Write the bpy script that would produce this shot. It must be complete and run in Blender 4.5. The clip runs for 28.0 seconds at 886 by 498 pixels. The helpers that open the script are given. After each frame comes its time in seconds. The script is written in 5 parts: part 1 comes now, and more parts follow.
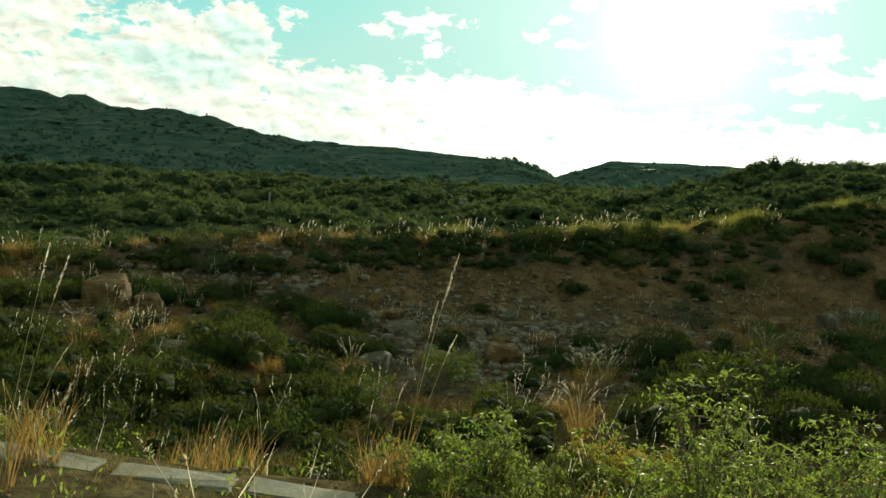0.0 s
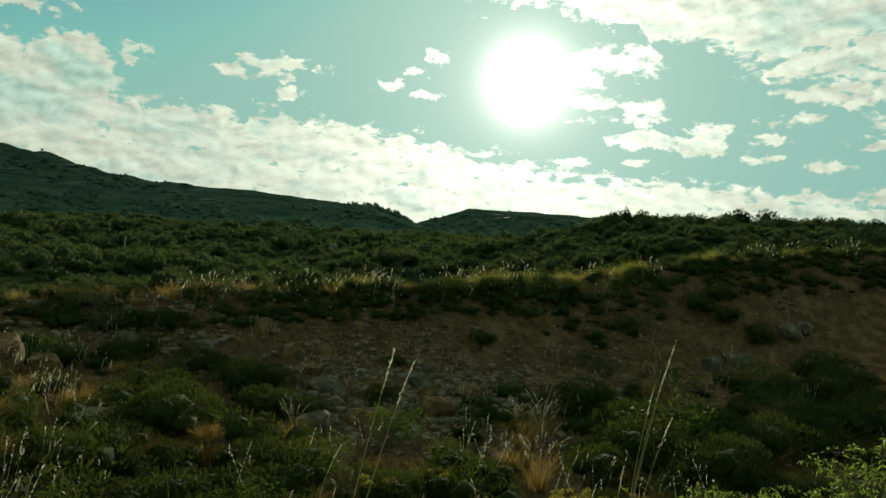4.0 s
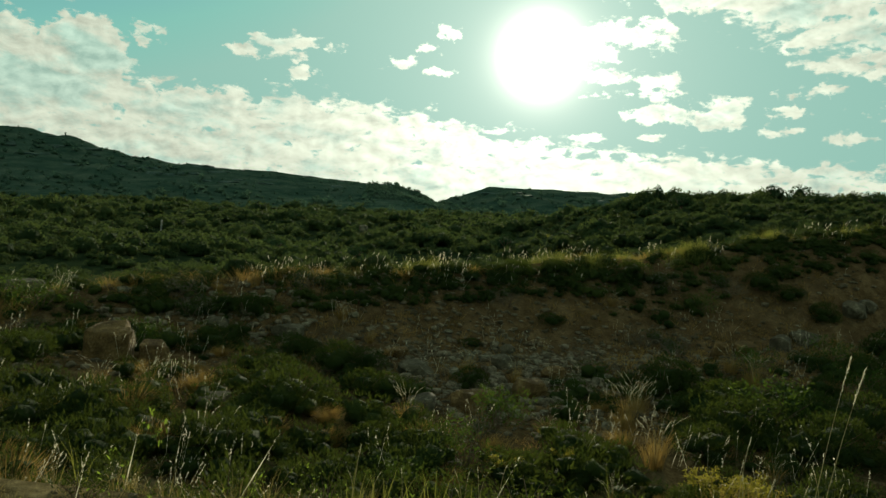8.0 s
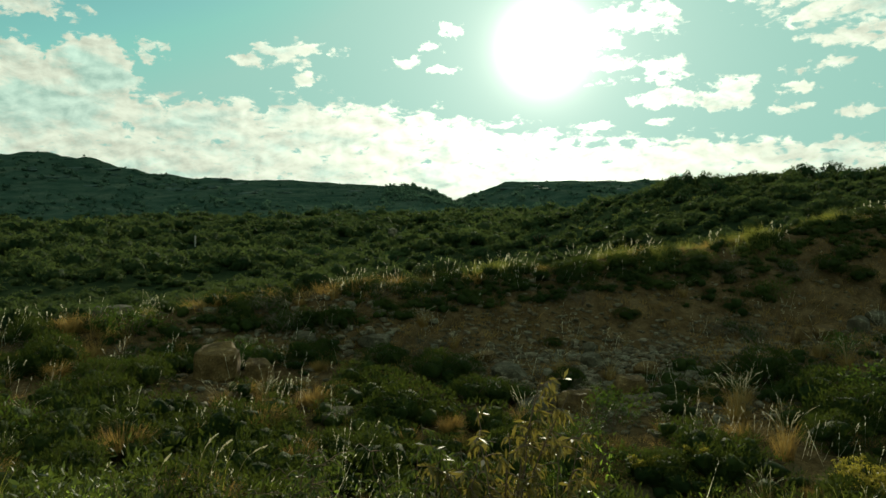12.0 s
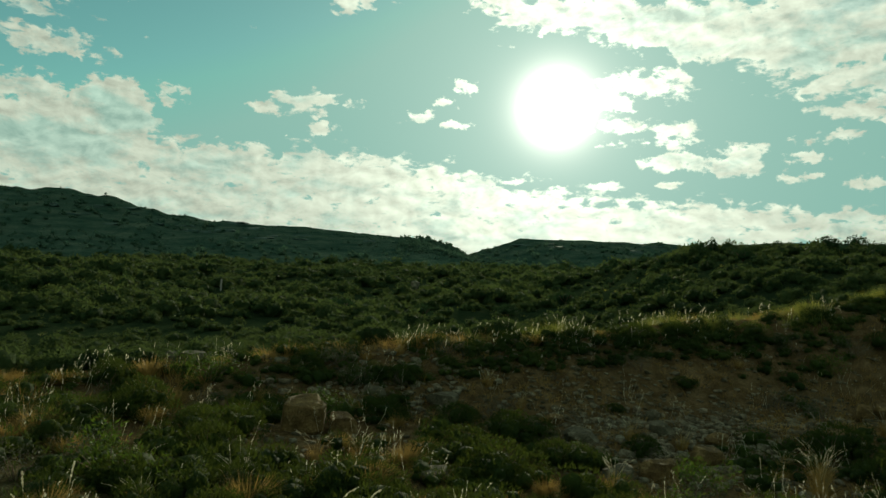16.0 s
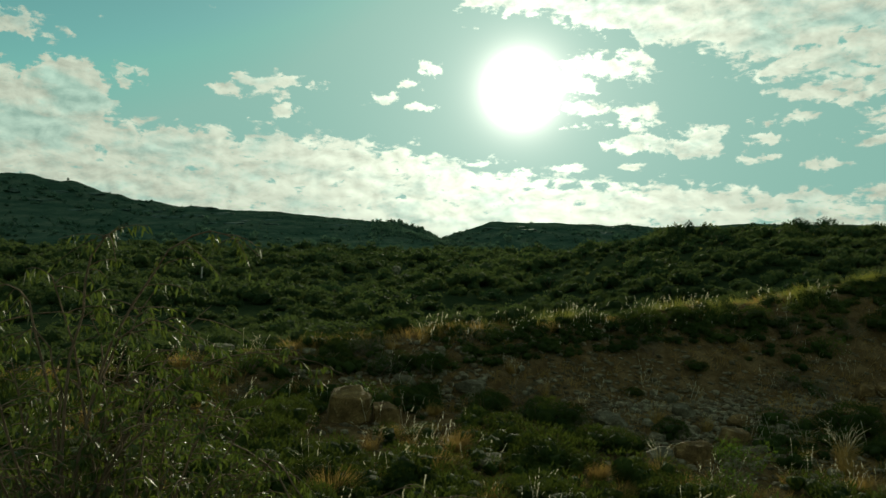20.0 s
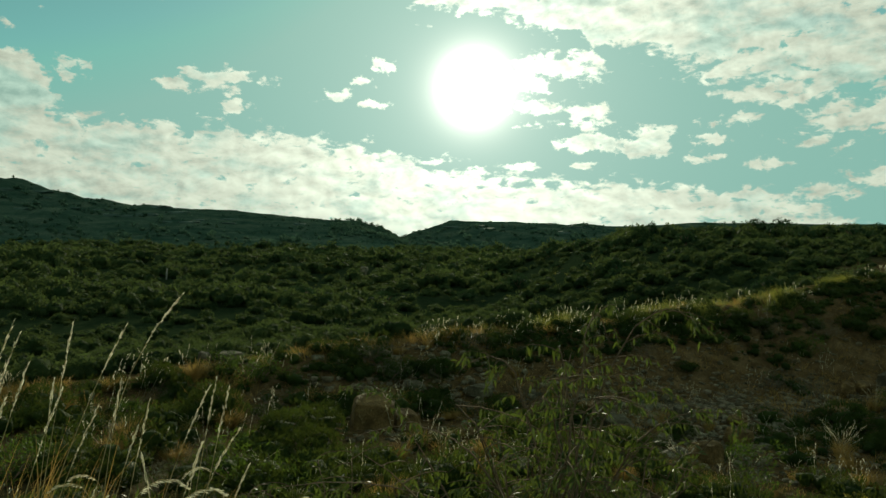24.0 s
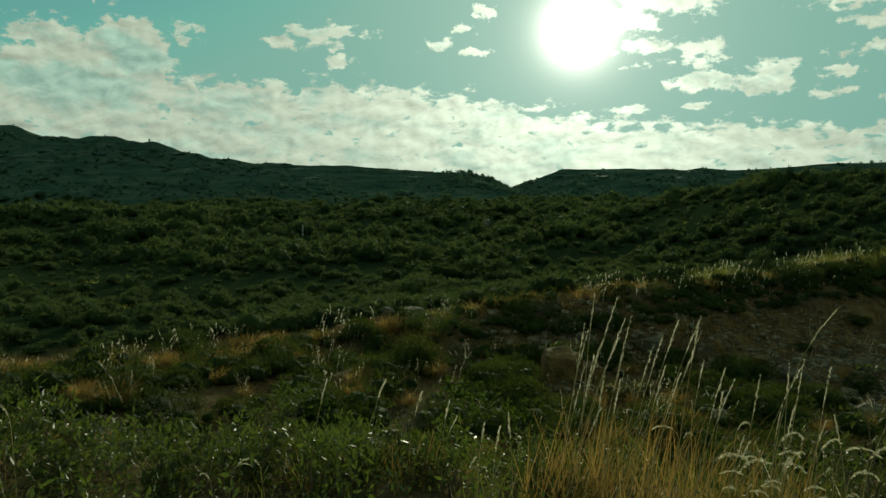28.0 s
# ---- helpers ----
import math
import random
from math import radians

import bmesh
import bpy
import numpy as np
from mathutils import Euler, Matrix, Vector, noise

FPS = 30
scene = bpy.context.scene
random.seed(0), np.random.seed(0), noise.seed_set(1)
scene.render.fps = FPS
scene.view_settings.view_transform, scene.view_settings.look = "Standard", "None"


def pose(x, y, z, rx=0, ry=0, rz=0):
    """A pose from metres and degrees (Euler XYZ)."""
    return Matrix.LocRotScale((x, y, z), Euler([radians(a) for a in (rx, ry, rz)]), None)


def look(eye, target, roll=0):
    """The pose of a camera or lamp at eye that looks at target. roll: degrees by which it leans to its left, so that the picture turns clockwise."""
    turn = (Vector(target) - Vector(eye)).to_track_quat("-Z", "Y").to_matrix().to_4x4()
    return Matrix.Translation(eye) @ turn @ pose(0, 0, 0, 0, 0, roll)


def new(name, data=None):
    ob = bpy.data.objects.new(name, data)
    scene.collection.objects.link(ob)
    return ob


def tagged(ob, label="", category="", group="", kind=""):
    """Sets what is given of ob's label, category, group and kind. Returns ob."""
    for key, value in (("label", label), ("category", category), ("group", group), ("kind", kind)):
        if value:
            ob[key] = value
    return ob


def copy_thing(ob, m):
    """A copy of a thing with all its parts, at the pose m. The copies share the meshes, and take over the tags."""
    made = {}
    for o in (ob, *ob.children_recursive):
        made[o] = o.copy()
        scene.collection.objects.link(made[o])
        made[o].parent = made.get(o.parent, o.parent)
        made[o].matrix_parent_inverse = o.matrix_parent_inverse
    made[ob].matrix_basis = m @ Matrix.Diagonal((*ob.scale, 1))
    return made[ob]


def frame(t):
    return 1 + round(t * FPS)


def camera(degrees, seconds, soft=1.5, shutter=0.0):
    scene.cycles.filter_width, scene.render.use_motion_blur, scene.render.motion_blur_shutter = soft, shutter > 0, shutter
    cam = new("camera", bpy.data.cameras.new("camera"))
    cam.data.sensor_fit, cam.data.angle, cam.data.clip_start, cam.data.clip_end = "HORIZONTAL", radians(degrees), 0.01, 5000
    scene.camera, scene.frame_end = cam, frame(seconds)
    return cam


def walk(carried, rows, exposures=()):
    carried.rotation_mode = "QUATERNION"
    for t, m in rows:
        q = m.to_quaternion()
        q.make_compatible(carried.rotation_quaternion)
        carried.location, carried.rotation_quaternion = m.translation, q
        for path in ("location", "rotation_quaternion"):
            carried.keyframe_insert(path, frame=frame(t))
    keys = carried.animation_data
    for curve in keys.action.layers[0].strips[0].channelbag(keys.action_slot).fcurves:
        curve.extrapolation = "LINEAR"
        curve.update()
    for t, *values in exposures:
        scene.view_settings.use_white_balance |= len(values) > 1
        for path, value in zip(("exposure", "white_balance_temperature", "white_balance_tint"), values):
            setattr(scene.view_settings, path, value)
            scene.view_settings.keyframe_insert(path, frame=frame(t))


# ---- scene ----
cam = camera(64.4, 28.0, soft=1.5)

PATH = [
    (0, (0.954, 1.455, 1.455), (0.707, 3.438, 1.368), 3.0),
    (0.5, (0.663, 1.389, 1.469), (0.492, 3.382, 1.43), 3.2),
    (1, (0.378, 1.329, 1.485), (0.285, 3.326, 1.467), 3.1),
    (1.5, (0.068, 1.291, 1.529), (0.023, 3.29, 1.516), 3.2),
    (2, (-0.236, 1.298, 1.549), (-0.235, 3.298, 1.559), 3.4),
    (2.5, (-0.554, 1.29, 1.553), (-0.509, 3.289, 1.582), 3.2),
    (3, (-0.83, 1.282, 1.567), (-0.757, 3.28, 1.607), 3.4),
    (3.5, (-0.975, 1.315, 1.601), (-0.861, 3.311, 1.662), 3.4),
    (5.5, (-2.125, 1.072, 1.605), (-1.906, 3.06, 1.637), 2.3),
    (6, (-2.366, 1.09, 1.649), (-2.183, 3.082, 1.652), 3.7),
    (6.5, (-2.624, 1.154, 1.684), (-2.412, 3.142, 1.696), 3.6),
    (7, (-3.005, 1.092, 1.686), (-2.803, 3.082, 1.703), 1.9),
    (7.5, (-3.184, 1.019, 1.691), (-3.028, 3.013, 1.702), 1.6),
    (8, (-3.376, 0.949, 1.709), (-3.26, 2.945, 1.706), 2.5),
    (8.5, (-3.675, 0.896, 1.742), (-3.566, 2.893, 1.72), 3.0),
    (9, (-3.932, 0.991, 1.776), (-3.762, 2.983, 1.707), 1.6),
    (9.5, (-4.281, 1.046, 1.806), (-4.1, 3.037, 1.726), 1.7),
    (10, (-4.608, 0.976, 1.835), (-4.474, 2.97, 1.75), 1.9),
    (10.5, (-4.852, 0.876, 1.875), (-4.785, 2.873, 1.79), 2.7),
    (11, (-5.12, 0.942, 1.939), (-5.026, 2.94, 1.883), 1.3),
    (11.5, (-5.301, 0.897, 1.933), (-5.201, 2.894, 1.908), 0.8),
    (12, (-5.596, 0.848, 1.921), (-5.521, 2.846, 1.911), -1.0),
    (12.5, (-5.856, 0.826, 1.954), (-5.811, 2.826, 1.977), 0.0),
    (14.5, (-7.174, 0.458, 2.132), (-7.154, 2.456, 2.22), 0.6),
    (15, (-7.448, 0.406, 2.153), (-7.394, 2.401, 2.284), 0.9),
    (15.5, (-7.629, 0.39, 2.167), (-7.555, 2.384, 2.311), 0.7),
    (16, (-7.923, 0.306, 2.173), (-7.867, 2.3, 2.312), 1.7),
    (16.5, (-8.222, 0.258, 2.192), (-8.166, 2.254, 2.299), 0.6),
    (17, (-8.483, 0.178, 2.216), (-8.456, 2.175, 2.32), 1.0),
    (17.5, (-8.775, 0.189, 2.26), (-8.71, 2.186, 2.354), 0.3),
    (18, (-9.064, 0.156, 2.299), (-8.981, 2.152, 2.402), 0.8),
    (18.5, (-9.349, 0.112, 2.329), (-9.235, 2.107, 2.425), 0.5),
    (19, (-9.652, 0.043, 2.349), (-9.543, 2.038, 2.451), 2.0),
    (19.5, (-9.794, 0.04, 2.364), (-9.675, 2.035, 2.461), 1.9),
    (20, (-10.083, -0.026, 2.398), (-9.929, 1.966, 2.49), 1.0),
    (20.5, (-10.308, -0.184, 2.416), (-10.177, 1.81, 2.492), 0.7),
    (22.5, (-11.349, -0.261, 2.561), (-11.103, 1.723, 2.606), 1.9),
    (23, (-11.613, -0.169, 2.636), (-11.27, 1.8, 2.724), 1.0),
    (23.5, (-11.843, -0.158, 2.659), (-11.491, 1.808, 2.763), 0.7),
    (24, (-12.069, -0.254, 2.673), (-11.785, 1.724, 2.761), 0.7),
    (24.5, (-12.379, -0.343, 2.719), (-12.073, 1.630, 2.846), 1.2),
    (25, (-12.720, -0.456, 2.766), (-12.404, 1.513, 2.924), 0.7),
    (25.5, (-13.010, -0.606, 2.813), (-12.736, 1.368, 2.983), -0.8),
    (26, (-13.292, -0.749, 2.867), (-13.033, 1.226, 3.050), -1.1),
    (26.5, (-13.629, -0.848, 2.894), (-13.385, 1.130, 3.068), -1.4),
    (27, (-13.988, -0.993, 2.929), (-13.852, 0.999, 3.038), -0.2),
    (27.5, (-14.321, -1.081, 2.980), (-14.208, 0.915, 3.039), 0.0),
    (28, (-14.619, -1.243, 3.017), (-14.630, 0.756, 2.961), -0.3),
]
# seconds, stops, kelvin, tint
EXPOSURES = [(0, 0.3, 7200, 10), (1.2, -0.05, 7200, 5), (2.5, -0.4, 7200, 2), (8, -0.35, 7250, 2), (9.5, -0.15, 7300, 4), (12, -0.2, 7200, 1),
             (15, -0.52, 7100, -2), (20, -0.54, 7100, -1), (23, -0.50, 7100, -1), (25, -0.55, 7100, -2), (26, -0.78, 7100, -6), (27, -0.82, 7100, -8), (28, -0.74, 7100, -9)]
walk(cam, [(t, look(eye, target, roll)) for t, eye, target, roll in PATH], EXPOSURES)

# ---- light ----
SUN_AZ, SUN_EL = 10.6, 15.4     # degrees to the right of +y, and above the horizon


def cloudy_world():
    world = bpy.data.worlds.new("sky")
    scene.world = world
    world.use_nodes = True
    nt = world.node_tree
    nt.nodes.clear()
    N, L = nt.nodes.new, nt.links.new

    def sock(node, i, v):
        if isinstance(v, (int, float, tuple)):
            node.inputs[i].default_value = v
        else:
            L(v, node.inputs[i])

    def m(op, a, b=0.0, c=0.0):
        n = N("ShaderNodeMath")
        n.operation = op
        for i, v in enumerate((a, b, c)):
            sock(n, i, v)
        return n.outputs[0]

    def ramp(v, a, b, lo=0.0, hi=1.0):
        n = N("ShaderNodeMapRange")
        n.interpolation_type = "SMOOTHSTEP"
        for i, w in enumerate((v, a, b, lo, hi)):
            sock(n, i, w)
        return n.outputs[0]

    tc = N("ShaderNodeTexCoord")
    sep = N("ShaderNodeSeparateXYZ")
    L(tc.outputs["Generated"], sep.inputs[0])
    x, y, z = sep.outputs
    az = m("MULTIPLY", m("ARCTAN2", x, y), 57.2958)
    el = m("MULTIPLY", m("ARCSINE", z), 57.2958)
    flat = N("ShaderNodeCombineXYZ")
    sock(flat, 0, az), sock(flat, 1, el)
    flat = flat.outputs[0]

    def noise_at(sx, sy, detail, rough, seed, warp=0.0, lift=0.0):
        mp = N("ShaderNodeMapping")
        mp.inputs["Scale"].default_value = (sx, sy, 1)
        mp.inputs["Location"].default_value = (seed + lift * sx, seed * 0.7 + lift * sy, seed)
        L(flat, mp.inputs[0])
        n = N("ShaderNodeTexNoise")
        n.inputs["Scale"].default_value = 1.0
        n.inputs["Detail"].default_value = detail
        n.inputs["Roughness"].default_value = rough
        n.inputs["Distortion"].default_value = warp
        L(mp.outputs[0], n.inputs["Vector"])
        return n.outputs["Fac"]

    # cloud cover: a low bank whose top follows its breaks, and single clouds above it
    fine = noise_at(0.62, 1.25, 7.0, 0.58, 3.1, 0.35)
    puff = noise_at(0.72, 1.35, 7.0, 0.62, 21.3, 0.6)
    billow = noise_at(0.46, 0.76, 7.0, 0.58, 33.1, 0.3)
    billow_sunward = noise_at(0.46, 0.76, 7.0, 0.58, 33.1, 0.3, 0.42)
    lumps = noise_at(0.22, 0.50, 4.0, 0.55, 9.7, 0.3)
    # ragged outlines: the places of the clouds are looked up a little off, by a turbulent amount
    wob = N("ShaderNodeTexNoise")
    wob.inputs["Scale"].default_value, wob.inputs["Detail"].default_value, wob.inputs["Roughness"].default_value = 0.42, 5.0, 0.62
    L(flat, wob.inputs["Vector"])
    off = N("ShaderNodeVectorMath")
    off.operation = "MULTIPLY_ADD"
    L(wob.outputs["Color"], off.inputs[0])
    off.inputs[1].default_value, off.inputs[2].default_value = (5.0, 2.6, 0), (-2.5, -1.3, 0)
    ragged = N("ShaderNodeVectorMath")
    L(flat, ragged.inputs[0]), L(off.outputs[0], ragged.inputs[1])
    ragged = ragged.outputs[0]
    top = 13.9
    for at, bend in BANK_TOP:
        top = m("ADD", top, m("MULTIPLY", m("MAXIMUM", m("SUBTRACT", az, at), 0.0), bend))
    bank = ramp(m("SUBTRACT", top, el), -1.0, 2.4)
    cover = m("MULTIPLY", bank, 0.74)
    for a, e, sa, se, w in LEFT_CLOUDS + SUN_CLOUDS + HIGH_CLOUDS + RIGHT_CLOUDS:
        mp = N("ShaderNodeMapping")
        mp.inputs["Scale"].default_value = (1 / sa, 1 / se, 0)
        mp.inputs["Location"].default_value = (-a / sa, -e / se, 0)
        L(ragged, mp.inputs[0])
        ln = N("ShaderNodeVectorMath")
        ln.operation = "LENGTH"
        L(mp.outputs[0], ln.inputs[0])
        cover = m("MAXIMUM", cover, m("MULTIPLY", ramp(ln.outputs["Value"], 1.7, 0.1), w * 1.16))
    # the rest of the sky, outside the view, carries the same broken cloud
    around = ramp(m("ABSOLUTE", az), 44, 62)
    above = ramp(el, 25, 34)
    cover = m("MAXIMUM", cover, m("MULTIPLY", m("MAXIMUM", around, above), 0.46))
    dens = m("ADD", cover, m("MULTIPLY", m("SUBTRACT", fine, 0.5), 1.6))
    dens = m("ADD", dens, m("MULTIPLY", m("SUBTRACT", puff, 0.5), 1.0))
    mask = ramp(dens, 0.34, 0.62)
    thick = ramp(m("ADD", m("MULTIPLY", dens, 0.62), m("MULTIPLY", m("SUBTRACT", lumps, 0.5), 2.0)), 0.34, 0.95)
    relief = m("SUBTRACT", billow_sunward, billow)

    # the glow of the haze round the sun
    s = (math.sin(radians(SUN_AZ)) * math.cos(radians(SUN_EL)), math.cos(radians(SUN_AZ)) * math.cos(radians(SUN_EL)), math.sin(radians(SUN_EL)))
    dot = N("ShaderNodeVectorMath")
    dot.operation = "DOT_PRODUCT"
    L(tc.outputs["Generated"], dot.inputs[0])
    dot.inputs[1].default_value = s
    ang = m("MULTIPLY", m("ARCCOSINE", m("MINIMUM", dot.outputs["Value"], 1.0)), 57.2958)
    near = m("EXPONENT", m("MULTIPLY", ang, -1 / GLOW_DEG))
    wide = m("EXPONENT", m("MULTIPLY", ang, -1 / 9.0))

    sky = N("ShaderNodeTexSky")
    sky.sky_type, sky.sun_disc = "NISHITA", False
    sky.sun_elevation, sky.sun_rotation = radians(SUN_EL), radians(SUN_AZ)
    sky.air_density, sky.dust_density, sky.ozone_density = 1.0, 0.15, 1.5

    def scaled(col, fac):
        n = N("ShaderNodeVectorMath")
        n.operation = "SCALE"
        sock(n, 0, col)
        L(fac, n.inputs["Scale"])
        return n.outputs[0]

    def plus(a, b):
        n = N("ShaderNodeVectorMath")
        n.operation = "ADD"
        L(a, n.inputs[0]), L(b, n.inputs[1])
        return n.outputs[0]

    tint = N("ShaderNodeVectorMath")
    tint.operation = "MULTIPLY"
    L(sky.outputs[0], tint.inputs[0])
    tint.inputs[1].default_value = SKY_TINT
    cap = N("ShaderNodeVectorMath")
    cap.operation = "MINIMUM"
    L(tint.outputs[0], cap.inputs[0])
    cap.inputs[1].default_value = (4.2, 8.4, 8.1)
    blue = cap.outputs[0]
    lit = m("ADD", m("MULTIPLY", wide, CLOUD_SUN), CLOUD_BASE)
    shade = m("SUBTRACT", m("SUBTRACT", 1.10, m("MULTIPLY", thick, 0.56)), m("MULTIPLY", relief, 1.25))
    lit = m("MULTIPLY", lit, m("MINIMUM", m("MAXIMUM", shade, 0.34), 1.35))
    cloud = plus(scaled((0.90, 1.0, 0.90), lit), scaled(blue, m("MULTIPLY", thick, 0.55)))
    mix = N("ShaderNodeMix")
    mix.data_type = "RGBA"
    L(mask, mix.inputs["Factor"]), L(blue, mix.inputs["A"]), L(cloud, mix.inputs["B"])
    glow = scaled((1.0, 0.88, 0.86), m("ADD", m("MULTIPLY", near, GLOW), m("MULTIPLY", wide, HALO)))
    bg = N("ShaderNodeBackground")
    L(plus(mix.outputs["Result"], glow), bg.inputs["Color"])
    bg.inputs["Strength"].default_value = SKY_STRENGTH
    out = N("ShaderNodeOutputWorld")
    L(bg.outputs[0], out.inputs[0])


# degrees to the right of +y and above the horizon: where the bank's top bends, and by how much
BANK_TOP = [(-60, -0.04), (-20, 0.04), (-3, -0.20), (13, 0.16), (25, -0.10), (34, -0.28), (50, 0.42)]
# the clouds above it: azimuth, elevation, half width, half height, density
LEFT_CLOUDS = [(-24.2, 13.0, 2.9, 2.0, 1.3), (-29.3, 13.6, 2.4, 1.2, 0.8), (-28.0, 10.4, 6.0, 2.4, 1.35), (-17.0, 9.6, 5.0, 1.6, 1.05), (2.0, 5.6, 3.2, 1.3, 1.5), (-20.0, 14.7, 1.1, 1.0, 0.62), (-10.0, 15.0, 2.5, 1.1, 0.62),
               (-12.6, 14.4, 1.8, 0.6, 0.55), (-9.0, 13.2, 1.4, 0.8, 0.6), (-5.7, 15.2, 1.1, 0.45, 0.5), (-0.4, 14.7, 1.4, 0.6, 0.6), (1.5, 15.6, 0.8, 0.5, 0.5),
               (2.9, 16.8, 1.0, 0.8, 0.58), (2.5, 13.8, 1.1, 0.4, 0.52), (-28.5, 17.2, 4.4, 1.2, 0.62), (-30.9, 17.6, 2.4, 0.8, 0.5), (-29.6, 19.4, 3.4, 0.8, 0.5),
               (-38.0, 12.5, 6.0, 3.0, 0.7)]
SUN_CLOUDS = [(17.5, 17.0, 3.6, 1.2, 0.72), (14.9, 15.8, 2.1, 1.3, 0.66), (15.8, 13.6, 2.1, 1.1, 0.62), (20.1, 13.3, 2.4, 0.9, 0.62), (19.7, 11.2, 2.7, 1.0, 0.74),
              (24.2, 10.9, 2.4, 1.1, 0.76), (29.0, 10.9, 1.5, 0.6, 0.58), (28.4, 9.5, 1.3, 0.4, 0.5), (32.8, 8.7, 1.4, 0.7, 0.6), (19.3, 9.1, 1.7, 0.4, 0.52),
              (13.6, 9.0, 2.6, 0.5, 0.5), (30.6, 12.3, 2.3, 0.6, 0.52)]
HIGH_CLOUDS = [(-6.4, 23.0, 3.2, 0.9, 0.62), (5.8, 23.2, 2.8, 1.0, 0.66), (12.0, 22.4, 6.6, 1.3, 0.95), (20.0, 21.2, 7.0, 1.7, 1.0), (23.8, 19.6, 4.6, 1.4, 0.85),
               (31.0, 19.8, 7.5, 3.0, 1.15), (41.0, 23.0, 15.0, 5.0, 0.9)]
RIGHT_CLOUDS = [(32.5, 16.2, 5.5, 1.5, 0.66), (38.5, 16.4, 5.5, 2.8, 0.85), (34.5, 14.0, 6.0, 1.1, 0.58), (39.5, 11.8, 4.6, 1.5, 0.62), (36.8, 10.2, 2.2, 0.8, 0.52),
                (37.0, 6.6, 3.6, 0.7, 0.55), (40.4, 7.6, 2.8, 1.0, 0.58), (32.3, 6.3, 1.9, 0.9, 0.6)]
SKY_STRENGTH, SKY_TINT = 0.08, (1.08, 1.85, 1.36)
CLOUD_BASE, CLOUD_SUN = 9.6, 21.0
GLOW, GLOW_DEG, HALO = 300.0, 0.92, 8.5
cloudy_world()

sun = new("sun", bpy.data.lights.new("sun", "SUN"))
sun.data.energy, sun.data.angle, sun.data.color = 5.0, radians(0.6), (1.0, 0.93, 0.76)
sun.matrix_world = look((60, 300, 100), (60 - math.sin(radians(SUN_AZ)) * 10, 300 - math.cos(radians(SUN_AZ)) * 10, 100 - math.tan(radians(SUN_EL)) * 10))


# ---- materials ----
def shader(name):
    mat = bpy.data.materials.new(name)
    mat.use_nodes = True
    nt = mat.node_tree
    return mat, nt, nt.nodes["Principled BSDF"], nt.nodes["Material Output"]


def tex(nt, scale, detail=5.0, rough=0.6, coords="Object"):
    tc = nt.nodes.new("ShaderNodeTexCoord")
    n = nt.nodes.new("ShaderNodeTexNoise")
    n.inputs["Scale"].default_value, n.inputs["Detail"].default_value, n.inputs["Roughness"].default_value = scale, detail, rough
    nt.links.new(tc.outputs[coords], n.inputs["Vector"])
    return n.outputs["Fac"]


def ramped(nt, fac, stops):
    n = nt.nodes.new("ShaderNodeValToRGB")
    el = n.color_ramp.elements
    while len(el) < len(stops):
        el.new(0.5)
    for e, (p, c) in zip(el, stops):
        e.position, e.color = p, (*c, 1)
    nt.links.new(fac, n.inputs[0])
    return n.outputs[0]


def mixed(nt, fac, a, b, blend="MIX"):
    n = nt.nodes.new("ShaderNodeMix")
    n.data_type, n.blend_type = "RGBA", blend
    for key, v in (("Factor", fac), ("A", a), ("B", b)):
        if isinstance(v, float):
            n.inputs[key].default_value = v
        elif isinstance(v, tuple):
            n.inputs[key].default_value = (*v, 1)
        else:
            nt.links.new(v, n.inputs[key])
    return n.outputs["Result"]


def calc(nt, op, a, b=0.0):
    n = nt.nodes.new("ShaderNodeMath")
    n.operation = op
    for i, v in enumerate((a, b)):
        if isinstance(v, (int, float)):
            n.inputs[i].default_value = v
        else:
            nt.links.new(v, n.inputs[i])
    return n.outputs[0]


def step_up(nt, v, a, b):
    n = nt.nodes.new("ShaderNodeMapRange")
    n.interpolation_type = "SMOOTHSTEP"
    for i, w in enumerate((v, a, b)):
        if isinstance(w, (int, float)):
            n.inputs[i].default_value = w
        else:
            nt.links.new(w, n.inputs[i])
    return n.outputs[0]


def bumped(nt, bsdf, height, strength, dist):
    b = nt.nodes.new("ShaderNodeBump")
    b.inputs["Strength"].default_value, b.inputs["Distance"].default_value = strength, dist
    nt.links.new(height, b.inputs["Height"])
    nt.links.new(b.outputs[0], bsdf.inputs["Normal"])


